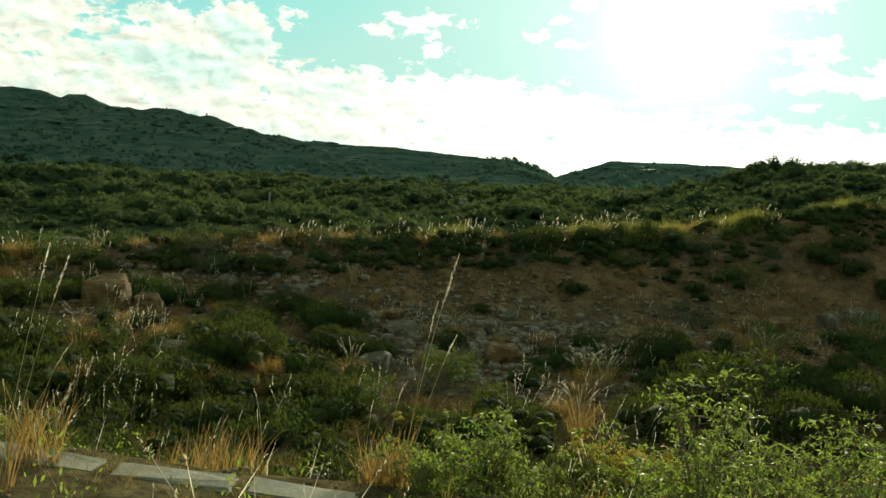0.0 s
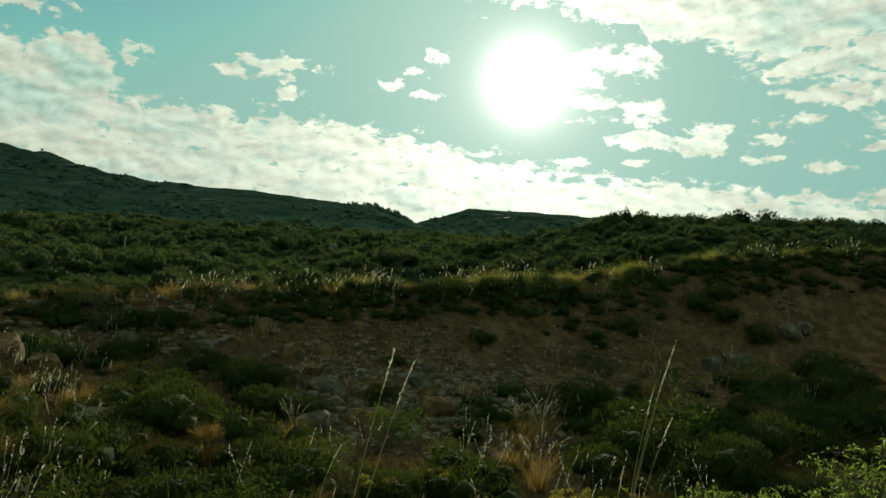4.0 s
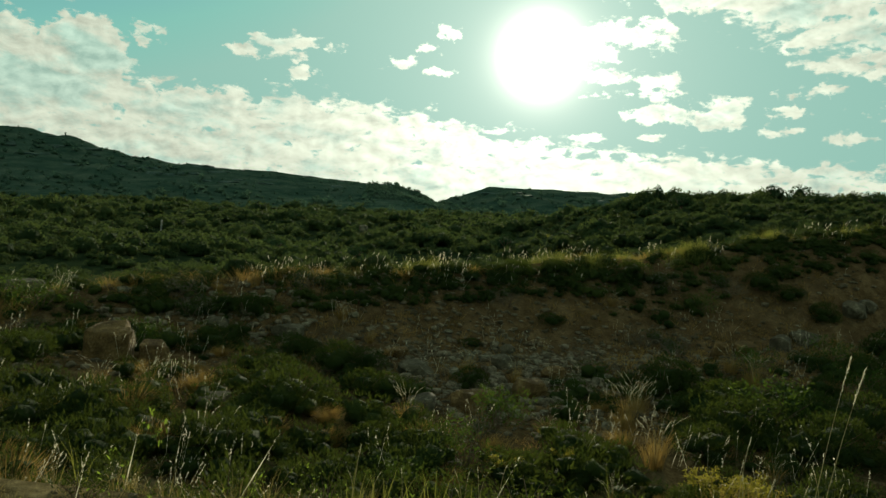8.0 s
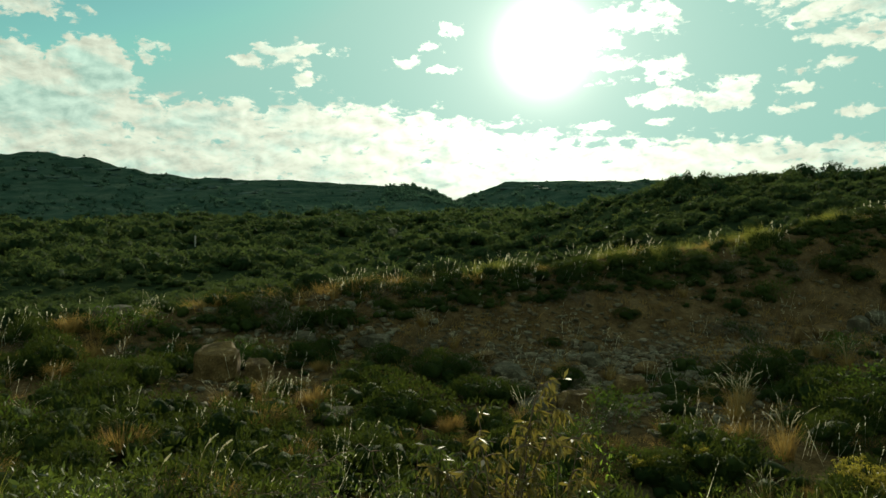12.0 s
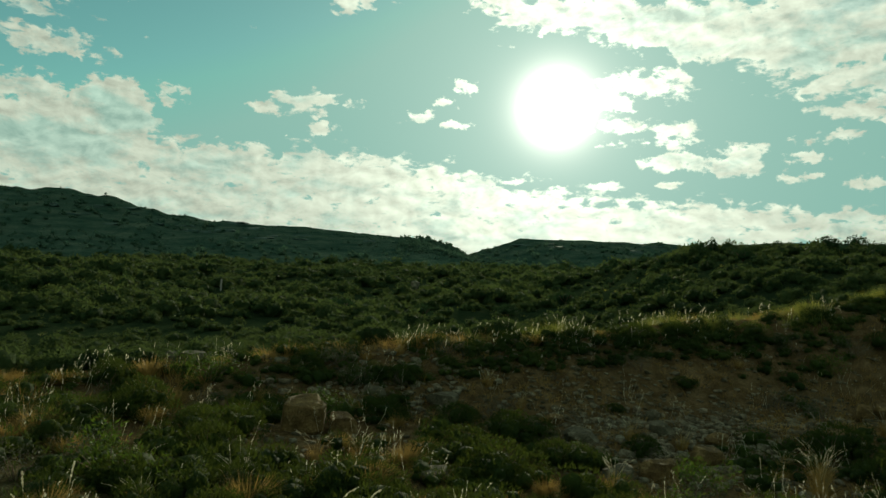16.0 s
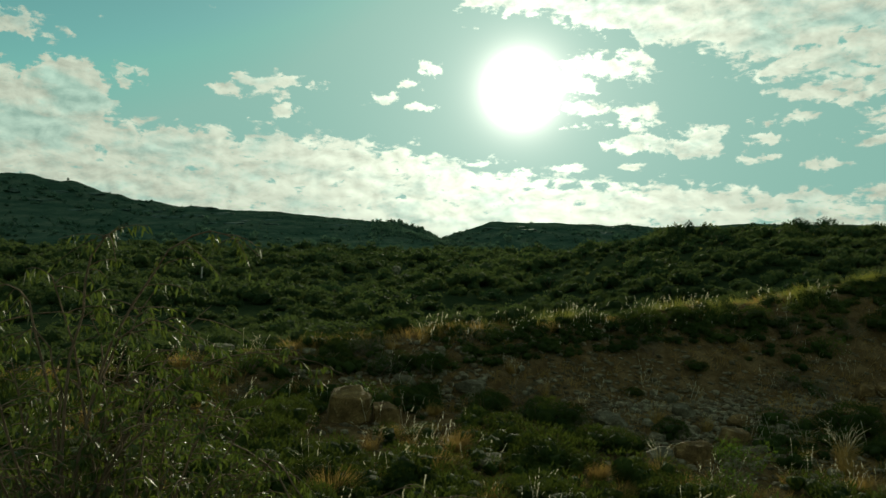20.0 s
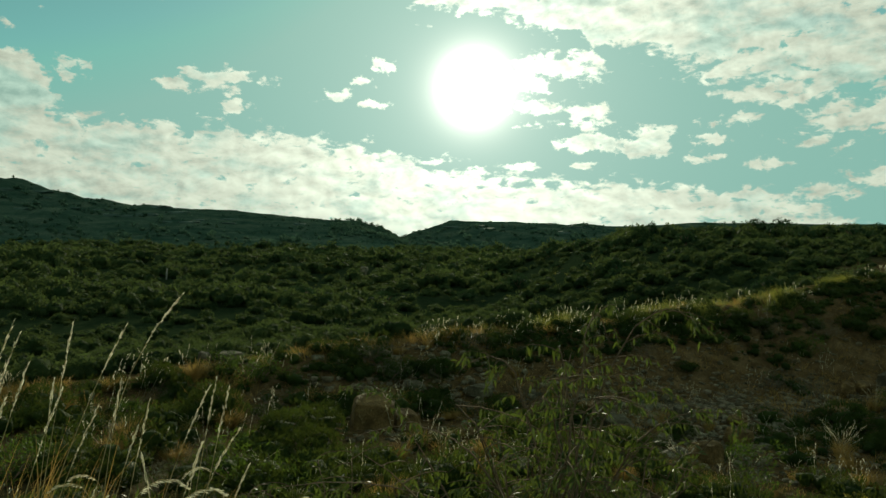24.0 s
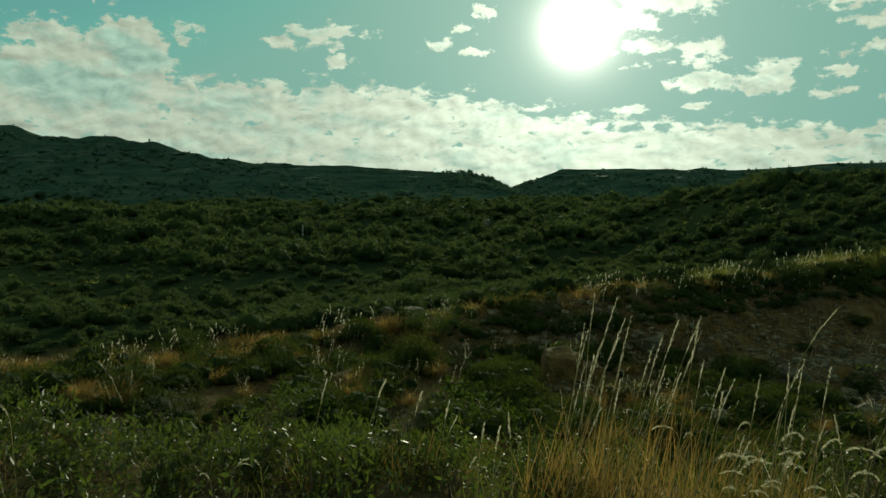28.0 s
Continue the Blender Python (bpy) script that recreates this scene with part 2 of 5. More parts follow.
def leafy(name, dark, light, through_col, share=0.45, patch=0.6, rough=0.55, gloss=0.3, clumps=0.0):
    """Leaves that let light through: a tint leaf by leaf, and in larger patches."""
    mat, nt, bsdf, out = shader(name)
    geo = nt.nodes.new("ShaderNodeNewGeometry")
    big = tex(nt, patch, 3.0)
    f = calc(nt, "ADD", calc(nt, "MULTIPLY", geo.outputs["Random Per Island"], 0.28), calc(nt, "MULTIPLY", calc(nt, "SUBTRACT", big, 0.33), 2.1))
    col = ramped(nt, f, [(0.15, dark), (0.85, light)])
    nt.links.new(col, bsdf.inputs["Base Color"])
    bsdf.inputs["Roughness"].default_value = rough
    bsdf.inputs["Specular IOR Level"].default_value = gloss
    if clumps:
        bumped(nt, bsdf, tex(nt, clumps, 6.0, 0.75), 1.0, 0.7 / clumps)
    tr = nt.nodes.new("ShaderNodeBsdfTranslucent")
    nt.links.new(mixed(nt, 0.5, col, through_col), tr.inputs["Color"])
    mx = nt.nodes.new("ShaderNodeMixShader")
    mx.inputs[0].default_value = share
    nt.links.new(bsdf.outputs[0], mx.inputs[1]), nt.links.new(tr.outputs[0], mx.inputs[2])
    nt.links.new(mx.outputs[0], out.inputs["Surface"])
    return mat


def bark(name, a, b):
    mat, nt, bsdf, _ = shader(name)
    f = tex(nt, 30.0, 6.0, 0.7)
    nt.links.new(ramped(nt, f, [(0.3, a), (0.7, b)]), bsdf.inputs["Base Color"])
    bsdf.inputs["Roughness"].default_value = 0.9
    bsdf.inputs["Specular IOR Level"].default_value = 0.12
    bumped(nt, bsdf, f, 0.6, 0.01)
    return mat


def stone(name, a, b, c, scale=2.2):
    mat, nt, bsdf, _ = shader(name)
    big, fine = tex(nt, scale, 5.0, 0.6), tex(nt, scale * 9, 7.0, 0.7)
    oi = nt.nodes.new("ShaderNodeObjectInfo")
    geo = nt.nodes.new("ShaderNodeNewGeometry")
    f = calc(nt, "ADD", big, calc(nt, "MULTIPLY", calc(nt, "SUBTRACT", geo.outputs["Random Per Island"], 0.5), 0.25))
    col = ramped(nt, f, [(0.32, a), (0.5, b), (0.68, c)])
    spots = ramped(nt, fine, [(0.35, (0.45, 0.43, 0.38)), (0.55, (1, 1, 1))])
    col = mixed(nt, 0.8, col, spots, "MULTIPLY")
    pale = step_up(nt, tex(nt, scale * 2.3, 4.0, 0.6), 0.58, 0.66)
    col = mixed(nt, calc(nt, "MULTIPLY", pale, 0.5), col, c)
    nt.links.new(col, bsdf.inputs["Base Color"])
    bsdf.inputs["Roughness"].default_value = 0.9
    bsdf.inputs["Specular IOR Level"].default_value = 0.2
    h = calc(nt, "ADD", big, calc(nt, "MULTIPLY", fine, 0.35))
    bumped(nt, bsdf, h, 0.9, 0.06)
    return mat


def ground_material():
    mat, nt, bsdf, _ = shader("ground_soil")
    geo = nt.nodes.new("ShaderNodeNewGeometry")
    sep = nt.nodes.new("ShaderNodeSeparateXYZ")
    nt.links.new(geo.outputs["Position"], sep.inputs[0])
    y = sep.outputs[1]
    big, mid, fine = tex(nt, 0.22, 5.0), tex(nt, 1.7, 6.0, 0.65), tex(nt, 14.0, 6.0, 0.7)
    red = ramped(nt, mid, [(0.3, (0.060, 0.042, 0.020)), (0.5, (0.112, 0.077, 0.037)), (0.72, (0.200, 0.147, 0.076))])
    litter = ramped(nt, mid, [(0.3, (0.044, 0.038, 0.019)), (0.5, (0.094, 0.079, 0.039)), (0.72, (0.205, 0.171, 0.092))])
    scrub = ramped(nt, mid, [(0.3, (0.014, 0.029, 0.014)), (0.6, (0.029, 0.045, 0.021)), (0.8, (0.054, 0.061, 0.030))])
    ledges = tex(nt, 1.0, 7.0, 0.70, "Object")
    lay_flat = nt.nodes.new("ShaderNodeMapping")
    lay_flat.inputs["Scale"].default_value = (0.10, 0.10, 0.55)
    nt.links.new(ledges.node.inputs["Vector"].links[0].from_socket, lay_flat.inputs[0])
    nt.links.new(lay_flat.outputs[0], ledges.node.inputs["Vector"])
    # far mountain ground: the blue-green of distance haze is painted into these stops
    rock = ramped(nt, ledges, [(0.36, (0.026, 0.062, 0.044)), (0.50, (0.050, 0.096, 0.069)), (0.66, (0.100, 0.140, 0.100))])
    col = mixed(nt, step_up(nt, calc(nt, "ADD", y, calc(nt, "MULTIPLY", big, 8.0)), 17.5, 22.5), litter, red)
    col = mixed(nt, step_up(nt, calc(nt, "ADD", calc(nt, "SUBTRACT", y, calc(nt, "MULTIPLY", sep.outputs[0], 0.3)), calc(nt, "MULTIPLY", big, 6.0)), 33.5, 38.0), col, scrub)
    bare = calc(nt, "MULTIPLY", step_up(nt, sep.outputs[0], 24.0, 30.0), calc(nt, "SUBTRACT", 1.0, step_up(nt, calc(nt, "ADD", y, calc(nt, "MULTIPLY", big, 10.0)), 54.0, 64.0)))
    col = mixed(nt, bare, col, red)
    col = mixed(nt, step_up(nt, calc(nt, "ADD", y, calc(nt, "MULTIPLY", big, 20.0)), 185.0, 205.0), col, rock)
    grit = ramped(nt, fine, [(0.35, (0.5, 0.48, 0.45)), (0.6, (1.0, 1.0, 1.0)), (0.78, (1.5, 1.45, 1.35))])
    col = mixed(nt, 1.0, col, grit, "MULTIPLY")
    nt.links.new(col, bsdf.inputs["Base Color"])
    bsdf.inputs["Roughness"].default_value = 1.0
    bsdf.inputs["Specular IOR Level"].default_value = 0.0
    bumped(nt, bsdf, calc(nt, "ADD", mid, calc(nt, "MULTIPLY", fine, 0.4)), 0.8, 0.08)
    return mat


def concrete_material():
    mat, nt, bsdf, _ = shader("old_concrete")
    big, fine = tex(nt, 3.0, 6.0, 0.7), tex(nt, 40.0, 5.0, 0.7)
    col = ramped(nt, big, [(0.3, (0.13, 0.135, 0.085)), (0.55, (0.23, 0.235, 0.16)), (0.75, (0.34, 0.335, 0.25))])
    col = mixed(nt, 0.7, col, ramped(nt, fine, [(0.35, (0.6, 0.58, 0.5)), (0.6, (1, 1, 1))]), "MULTIPLY")
    nt.links.new(col, bsdf.inputs["Base Color"])
    bsdf.inputs["Roughness"].default_value = 0.92
    bumped(nt, bsdf, calc(nt, "ADD", big, calc(nt, "MULTIPLY", fine, 0.3)), 0.7, 0.02)
    return mat


M_GROUND = ground_material()
M_CONCRETE = concrete_material()
M_ROCK = stone("ochre_limestone", (0.085, 0.055, 0.020), (0.165, 0.108, 0.040), (0.27, 0.20, 0.095))
M_PALE = stone("pale_limestone", (0.066, 0.060, 0.036), (0.120, 0.110, 0.069), (0.24, 0.225, 0.155))
M_RUBBLE = stone("rubble_stone", (0.062, 0.052, 0.030), (0.116, 0.098, 0.058), (0.245, 0.215, 0.146), 3.0)
M_SCRUB = leafy("scrub_leaves", (0.017, 0.039, 0.016), (0.060, 0.092, 0.033), (0.170, 0.222, 0.056), 0.33, 0.30, 0.8, 0.04, 3.0)
# distant scrub: haze is put into the leaf colour, paler and bluer
M_FAR_HAZY = leafy("hazy_mountain_leaves", (0.046, 0.100, 0.066), (0.112, 0.190, 0.128), (0.080, 0.140, 0.070), 0.25, 0.05, 0.85, 0.03, 2.0)
M_TREE = leafy("tree_leaves", (0.015, 0.037, 0.017), (0.050, 0.088, 0.036), (0.062, 0.125, 0.033), 0.18, 0.5, 0.8, 0.04, 3.0)
M_BUSH = leafy("bush_leaves", (0.014, 0.033, 0.008), (0.044, 0.070, 0.016), (0.165, 0.200, 0.028), 0.28, 0.5, 0.75, 0.08, 9.0)
M_BRIGHT = leafy("fresh_leaves", (0.018, 0.046, 0.009), (0.058, 0.104, 0.019), (0.190, 0.270, 0.030), 0.34, 1.2, 0.65, 0.12)
M_GREY = leafy("grey_twigs", (0.056, 0.061, 0.042), (0.160, 0.152, 0.096), (0.125, 0.112, 0.050), 0.3, 1.5)
M_WEED = leafy("weed_leaves", (0.022, 0.058, 0.011), (0.088, 0.154, 0.028), (0.450, 0.620, 0.075), 0.50, 2.0, 0.50, 0.3)
M_HANG = leafy("hanging_leaves", (0.014, 0.032, 0.008), (0.044, 0.074, 0.015), (0.210, 0.265, 0.036), 0.36, 2.0, 0.50, 0.35)
M_YELLOW = leafy("yellowing_leaves", (0.136, 0.136, 0.022), (0.320, 0.288, 0.048), (0.550, 0.450, 0.056), 0.45, 2.0)
M_BROWN = leafy("withering_leaves", (0.066, 0.062, 0.018), (0.165, 0.138, 0.035), (0.360, 0.285, 0.050), 0.40, 2.0, 0.42, 0.4)
M_DRY = leafy("dry_orange_grass", (0.136, 0.093, 0.032), (0.368, 0.246, 0.082), (0.500, 0.320, 0.084), 0.46, 0.8, 0.7, 0.1)
M_STRAW = leafy("straw_grass", (0.080, 0.068, 0.025), (0.205, 0.160, 0.060), (0.440, 0.345, 0.100), 0.44, 0.8)
M_GRASS = leafy("green_grass", (0.051, 0.076, 0.017), (0.180, 0.196, 0.043), (0.420, 0.405, 0.073), 0.45, 0.8)
M_PLUME = leafy("seed_head", (0.46, 0.43, 0.29), (0.72, 0.68, 0.52), (0.80, 0.75, 0.54), 0.6, 2.0)
M_STEM = bark("dry_stem", (0.256, 0.200, 0.088), (0.480, 0.392, 0.192))
M_TWIG = bark("dark_twig", (0.080, 0.056, 0.035), (0.192, 0.136, 0.088))
# crag colour carries the same blue-green haze tint as the mountain ground
M_CRAG_HAZY = bark("hazy_mountain_rock", (0.035, 0.074, 0.064), (0.093, 0.141, 0.118))
M_POST = bark("weathered_post", (0.20, 0.19, 0.16), (0.36, 0.35, 0.30))


# ---- the lie of the land ----
def lattice(ix, iy, seed):
    n = (ix.astype(np.int64) * 374761393 + iy.astype(np.int64) * 668265263 + seed * 974634777) & 0x7FFFFFFF
    n = ((n ^ (n >> 13)) * 1274126177) & 0x7FFFFFFF
    return ((n ^ (n >> 16)) & 0xFFFF) / 65535.0 * 2 - 1


def rough(x, y, size, seed, octaves=3):
    """Smooth random relief, about -1 to 1, with lumps of that size in metres."""
    total, amp = 0.0, 1.0
    for k in range(octaves):
        u, v = np.asarray(x, float) / size + 17.3 * k, np.asarray(y, float) / size - 9.1 * k
        iu, iv = np.floor(u), np.floor(v)
        fu, fv = u - iu, v - iv
        fu, fv = fu * fu * (3 - 2 * fu), fv * fv * (3 - 2 * fv)
        a, b = lattice(iu, iv, seed + k), lattice(iu + 1, iv, seed + k)
        c, d = lattice(iu, iv + 1, seed + k), lattice(iu + 1, iv + 1, seed + k)
        total = total + amp * ((a * (1 - fu) + b * fu) * (1 - fv) + (c * (1 - fu) + d * fu) * fv)
        amp, size = amp * 0.5, size * 0.5
    return total / 1.6


def ease(v, a, b):
    t = np.clip((v - a) / (b - a), 0, 1)
    return t * t * (3 - 2 * t)


def crest_y(x):
    return np.interp(x, [-40, -28, -20, -13, -9, 2.5, 10, 20, 40], [17, 20.5, 24, 26.8, 28, 32, 33, 34.5, 37])


def crest_z(x):
    return np.interp(x, [-40, -30, -24, -18, -14, -10, -6, -3, 0, 4, 8, 12.5, 18, 26, 45], [-2.6, -1.7, -1.1, -0.6, -0.15, 0.15, 0.5, 0.65, 0.85, 1.3, 1.6, 2.5, 3.2, 4.0, 5.5])


def road_z(x):
    return np.interp(x, [-60, -14.6, 1, 25, 60], [3.6, 1.4, -0.1, -1.6, -2.5])


def verge_edge(x):
    return np.interp(x, [-20, -15, -10, -7, -5.2, -3, -1, 0.5, 6], [3.3, 3.4, 3.8, 4.25, 4.5, 4.75, 5.1, 5.3, 5.8])


def ridge_z(x):
    west = np.interp(x, [-420, -260, -202, -192, -186, -180, -170, -163, -154, -147, -134, -127, -118, -107, -91, -72, -45, -25],
                     [34, 40, 43.4, 42.7, 41.7, 39.5, 41.2, 38.6, 36.5, 37.4, 37.6, 34.9, 34.1, 31.1, 28.2, 26.6, 25.9, 23.9])
    east = np.interp(x, [-25, -7, 2.4, 7.6, 13.5, 18, 26, 39, 58, 76, 90, 126, 200, 420], [23.9, 23.2, 20.7, 17.3, 19.8, 21.0, 24.0, 24.6, 24.2, 24.2, 23.6, 26, 27, 24])
    return np.where(np.asarray(x) < -25, west, east)


def land(x, y):
    x, y = np.asarray(x, float), np.asarray(y, float)
    zr, zc, yc = road_z(x), crest_z(x), crest_y(x)
    gz = np.interp(x, [-40, -26, -20, -11, -2, 8, 20, 40], [-2.0, -0.9, -1.1, -2.0, -2.95, -2.9, -2.4, -1.5])
    gy = np.interp(x, [-40, -20, -11, -2, 8, 20], [10, 12, 13.5, 13, 14, 15])
    edge = verge_edge(x)
    drop_t = np.clip((y - edge) / (gy - edge), 0, 1)
    near = zr + (gz - zr) * (1 - (1 - drop_t) ** 2.0)
    t = np.clip((y - gy) / (yc - gy), 0, 1)
    bank = gz + (zc - gz) * (0.3 * t + 0.7 * ease(t, 0.68, 1.0))
    bank = bank + 0.30 * np.exp(-((y - 24.0) / 2.4) ** 2) * ease(x, -7, -2) * ease(x, 16, 11)
    front = np.where(y < gy, near, bank)
    valley = np.interp(y, [30, 42, 60, 90, 120, 170, 190, 400, 1500], [-1.2, -1.6, -0.2, 2.6, 4.8, 8.0, 9.4, 8, 0])
    hill = ease(x - 0.10 * (y - 60), 4, 27) * np.interp(y, [30, 36, 60, 86, 120, 190], [2.2, 3.4, 6.0, 6.3, 4.0, 0.0]) * np.interp(x, [0, 20, 32, 48, 80, 140], [0.9, 0.95, 1.05, 1.15, 1.25, 1.0])
    back = valley + hill
    z = front + (back - front) * ease(y, yc + 0.8, yc + 11)
    far = np.clip((y - 186) / 64, 0, 1) ** 1.2
    z = z + (ridge_z(x) - 9.2) * far * np.interp(y, [252, 330, 700, 2000], [1, 0.8, 0.35, 0.0])
    z = z + rough(x, y, 1.6, 5) * 0.10 * ease(y, 3, 9) + rough(x, y, 0.6, 8, 3) * 0.07 * ease(y, 40, 25) * ease(y, 5, 12)
    z = z - 0.06 * np.exp(-((y - 5.0) / 0.4) ** 2) * ease(x, -2.6, -2.0) * ease(x, 1.0, 0.4)
    z = z + rough(x, y, 16, 11, 2) * (0.7 + 0.8 * ease(x, 4, -10) * ease(y, 180, 150)) * ease(y, 40, 60) * ease(y, 250, 235) + rough(x, y, 14, 21) * 1.2 * ease(y, 195, 225) * ease(y, 250, 240)
    z = z + rough(x, y * 0.7, 7, 23, 3) * (0.5 + 0.9 * ease(x, -60, -110)) * ease(y, 200, 222) * ease(y, 262, 249)
    return z


# ---- mesh helpers ----
def mesh_object(name, verts, faces, mats, parent=None, which=None, smooth=False, label=""):
    """One mesh object from arrays: faces is a list of index arrays (triangles or quads)."""
    me = bpy.data.meshes.new(name)
    verts = np.asarray(verts, np.float32)
    faces = [np.asarray(f, np.int32) for f in (faces if isinstance(faces, list) else [faces]) if len(f)]
    me.vertices.add(len(verts))
    me.vertices.foreach_set("co", verts.ravel())
    total = np.concatenate([np.full(len(f), f.shape[1], np.int32) for f in faces])
    me.loops.add(int(total.sum()))
    me.loops.foreach_set("vertex_index", np.concatenate([f.ravel() for f in faces]))
    me.polygons.add(len(total))
    me.polygons.foreach_set("loop_start", np.concatenate([[0], np.cumsum(total)[:-1]]).astype(np.int32))
    for mt in mats if isinstance(mats, (list, tuple)) else [mats]:
        me.materials.append(mt)
    if which is not None:
        me.polygons.foreach_set("material_index", np.asarray(which, np.int32))
    if smooth:
        me.polygons.foreach_set("use_smooth", np.ones(len(total), bool))
    me.update(calc_edges=True)
    ob = new(name, me)
    if parent is not None:
        ob.parent = parent
    if label:
        ob["label"] = label
    return ob


def unit(v):
    return v / np.maximum(np.linalg.norm(v, axis=-1, keepdims=True), 1e-9)


def leaf_quads(base, way, length, width, rng, bend=0.0):
    """Pointed leaves: one rhomb each, from its base along its way."""
    n = len(base)
    side = unit(np.cross(way, rng.normal(size=(n, 3)))) * np.reshape(width, (-1, 1)) * 0.5
    ln = np.reshape(length, (-1, 1))
    mid = base + way * ln * 0.45
    tip = base + way * ln - np.array([0, 0, 1.0]) * ln * bend
    v = np.stack([base, mid + side, tip, mid - side], 1).reshape(-1, 3)
    return v, np.arange(4 * n).reshape(n, 4)


def blade_strips(root, way, length, width, curl, rng, rows=4):
    """Grass blades: narrow strips that bow outwards."""
    n = len(root)
    out = way * [1, 1, 0]
    side = unit(np.cross(way, [0, 0, 1.0]) + 1e-4) * np.reshape(width, (-1, 1)) * 0.5
    side = side * np.cos(rng.uniform(-0.9, 0.9, (n, 1))) + unit(out + 1e-4) * np.reshape(width, (-1, 1)) * 0.3
    rings = []
    for k in range(rows):
        s = k / (rows - 1)
        p = root + way * np.reshape(length, (-1, 1)) * s + unit(out + 1e-5) * np.reshape(length * curl, (-1, 1)) * s * s
        p = p - np.array([0, 0, 1.0]) * np.reshape(length * curl, (-1, 1)) * 0.55 * s ** 3
        w = 1.0 - 0.92 * s ** 1.5
        rings += [p - side * w, p + side * w]
    v = np.stack(rings, 1).reshape(-1, 3)
    at = np.arange(n)[:, None] * rows * 2
    f = np.concatenate([at + np.array([2 * k, 2 * k + 1, 2 * k + 3, 2 * k + 2]) for k in range(rows - 1)])
    return v, f


def tube(points, radii, sides=5):
    """A tapering round stem along points."""
    pts, v = np.asarray(points, float), []
    for i, p in enumerate(pts):
        d = unit(pts[min(i + 1, len(pts) - 1)] - pts[max(i - 1, 0)])
        a = unit(np.cross(d, [0.31, 0.77, 0.56] if abs(d[2]) > 0.8 else [0, 0, 1.0]))
        b = np.cross(d, a)
        for k in range(sides):
            w = 2 * math.pi * k / sides
            v.append(p + radii[i] * (a * math.cos(w) + b * math.sin(w)))
    f = [[i * sides + k, i * sides + (k + 1) % sides, (i + 1) * sides + (k + 1) % sides, (i + 1) * sides + k] for i in range(len(pts) - 1) for k in range(sides)]
    return np.array(v), np.array(f)


def joined(parts):
    """Several (verts, faces) into one."""
    v, f, at = [], [], 0
    for a, b in parts:
        v.append(a), f.append(np.asarray(b) + at)
        at += len(a)
    return np.concatenate(v), np.concatenate(f)


def scattered(protos, pick, x, y, z, size, tall, turn):
    """Copies of prototype meshes, turned and scaled, as one (verts, faces)."""
    vs, fs, at = [], [], 0
    for k, (v, f) in enumerate(protos):
        sel = np.nonzero(pick == k)[0]
        if not len(sel):
            continue
        c, s = np.cos(turn[sel])[:, None], np.sin(turn[sel])[:, None]
        sz = size[sel][:, None]
        px = (v[:, 0] * c - v[:, 1] * s) * sz + x[sel][:, None]
        py = (v[:, 0] * s + v[:, 1] * c) * sz + y[sel][:, None]
        pz = v[:, 2] * sz * tall[sel][:, None] + z[sel][:, None]
        vs.append(np.stack([px, py, pz], -1).reshape(-1, 3))
        fs.append((f[None] + (np.arange(len(sel)) * len(v))[:, None, None]).reshape(-1, f.shape[1]) + at)
        at += len(sel) * len(v)
    return np.concatenate(vs), np.concatenate(fs)


def dome(rng, centre, r):
    """A rounded, uneven lump of close foliage."""
    g = np.array([-1.0, 0.0, 1.0])
    p = np.array([(a, b, c) for a in g for b in g for c in g if (a, b, c) != (0, 0, 0)])
    f = []
    for ax in range(3):
        for sgn in (-1, 1):
            for i in (-1, 0):
                for j in (-1, 0):
                    q = []
                    for di, dj in ((0, 0), (1, 0), (1, 1), (0, 1)):
                        w = np.zeros(3)
                        w[ax], w[(ax + 1) % 3], w[(ax + 2) % 3] = sgn, i + di, j + dj
                        q.append(int(np.argmin(((p - w) ** 2).sum(1))))
                    f.append(q if sgn > 0 else q[::-1])
    v = centre + unit(p) * (r * rng.uniform(0.62, 1.12, len(p)))[:, None]
    v[:, 2] = np.maximum(v[:, 2], -0.05)
    return v, np.array(f)


def shrub_shape(rng, leaves, size, lumps=7, tall=0.9, aspect=0.5):
    """The foliage of a shrub about 1 m in radius: leaves on the skin of several lumps, with gaps."""
    c = rng.normal(size=(lumps, 3)) * [0.42, 0.42, 0.2] + [0, 0, tall * 0.5]
    c[:, 2] = np.clip(c[:, 2], 0.18, None)
    r = rng.uniform(0.26, 0.52, lumps)
    k = rng.choice(lumps, leaves, p=r ** 2 / (r ** 2).sum())
    d = unit(rng.normal(size=(leaves, 3)) + [0, 0, 0.25])
    p = c[k] + d * (r[k] * rng.uniform(0.55, 1.12, leaves))[:, None]
    p[:, 2] = np.abs(p[:, 2])
    way = unit(d * 0.5 + rng.normal(size=(leaves, 3)) * 0.8 + [0, 0, 0.3])
    ln = size * rng.uniform(0.6, 1.4, leaves)
    return leaf_quads(p, way, ln, ln * aspect, rng)


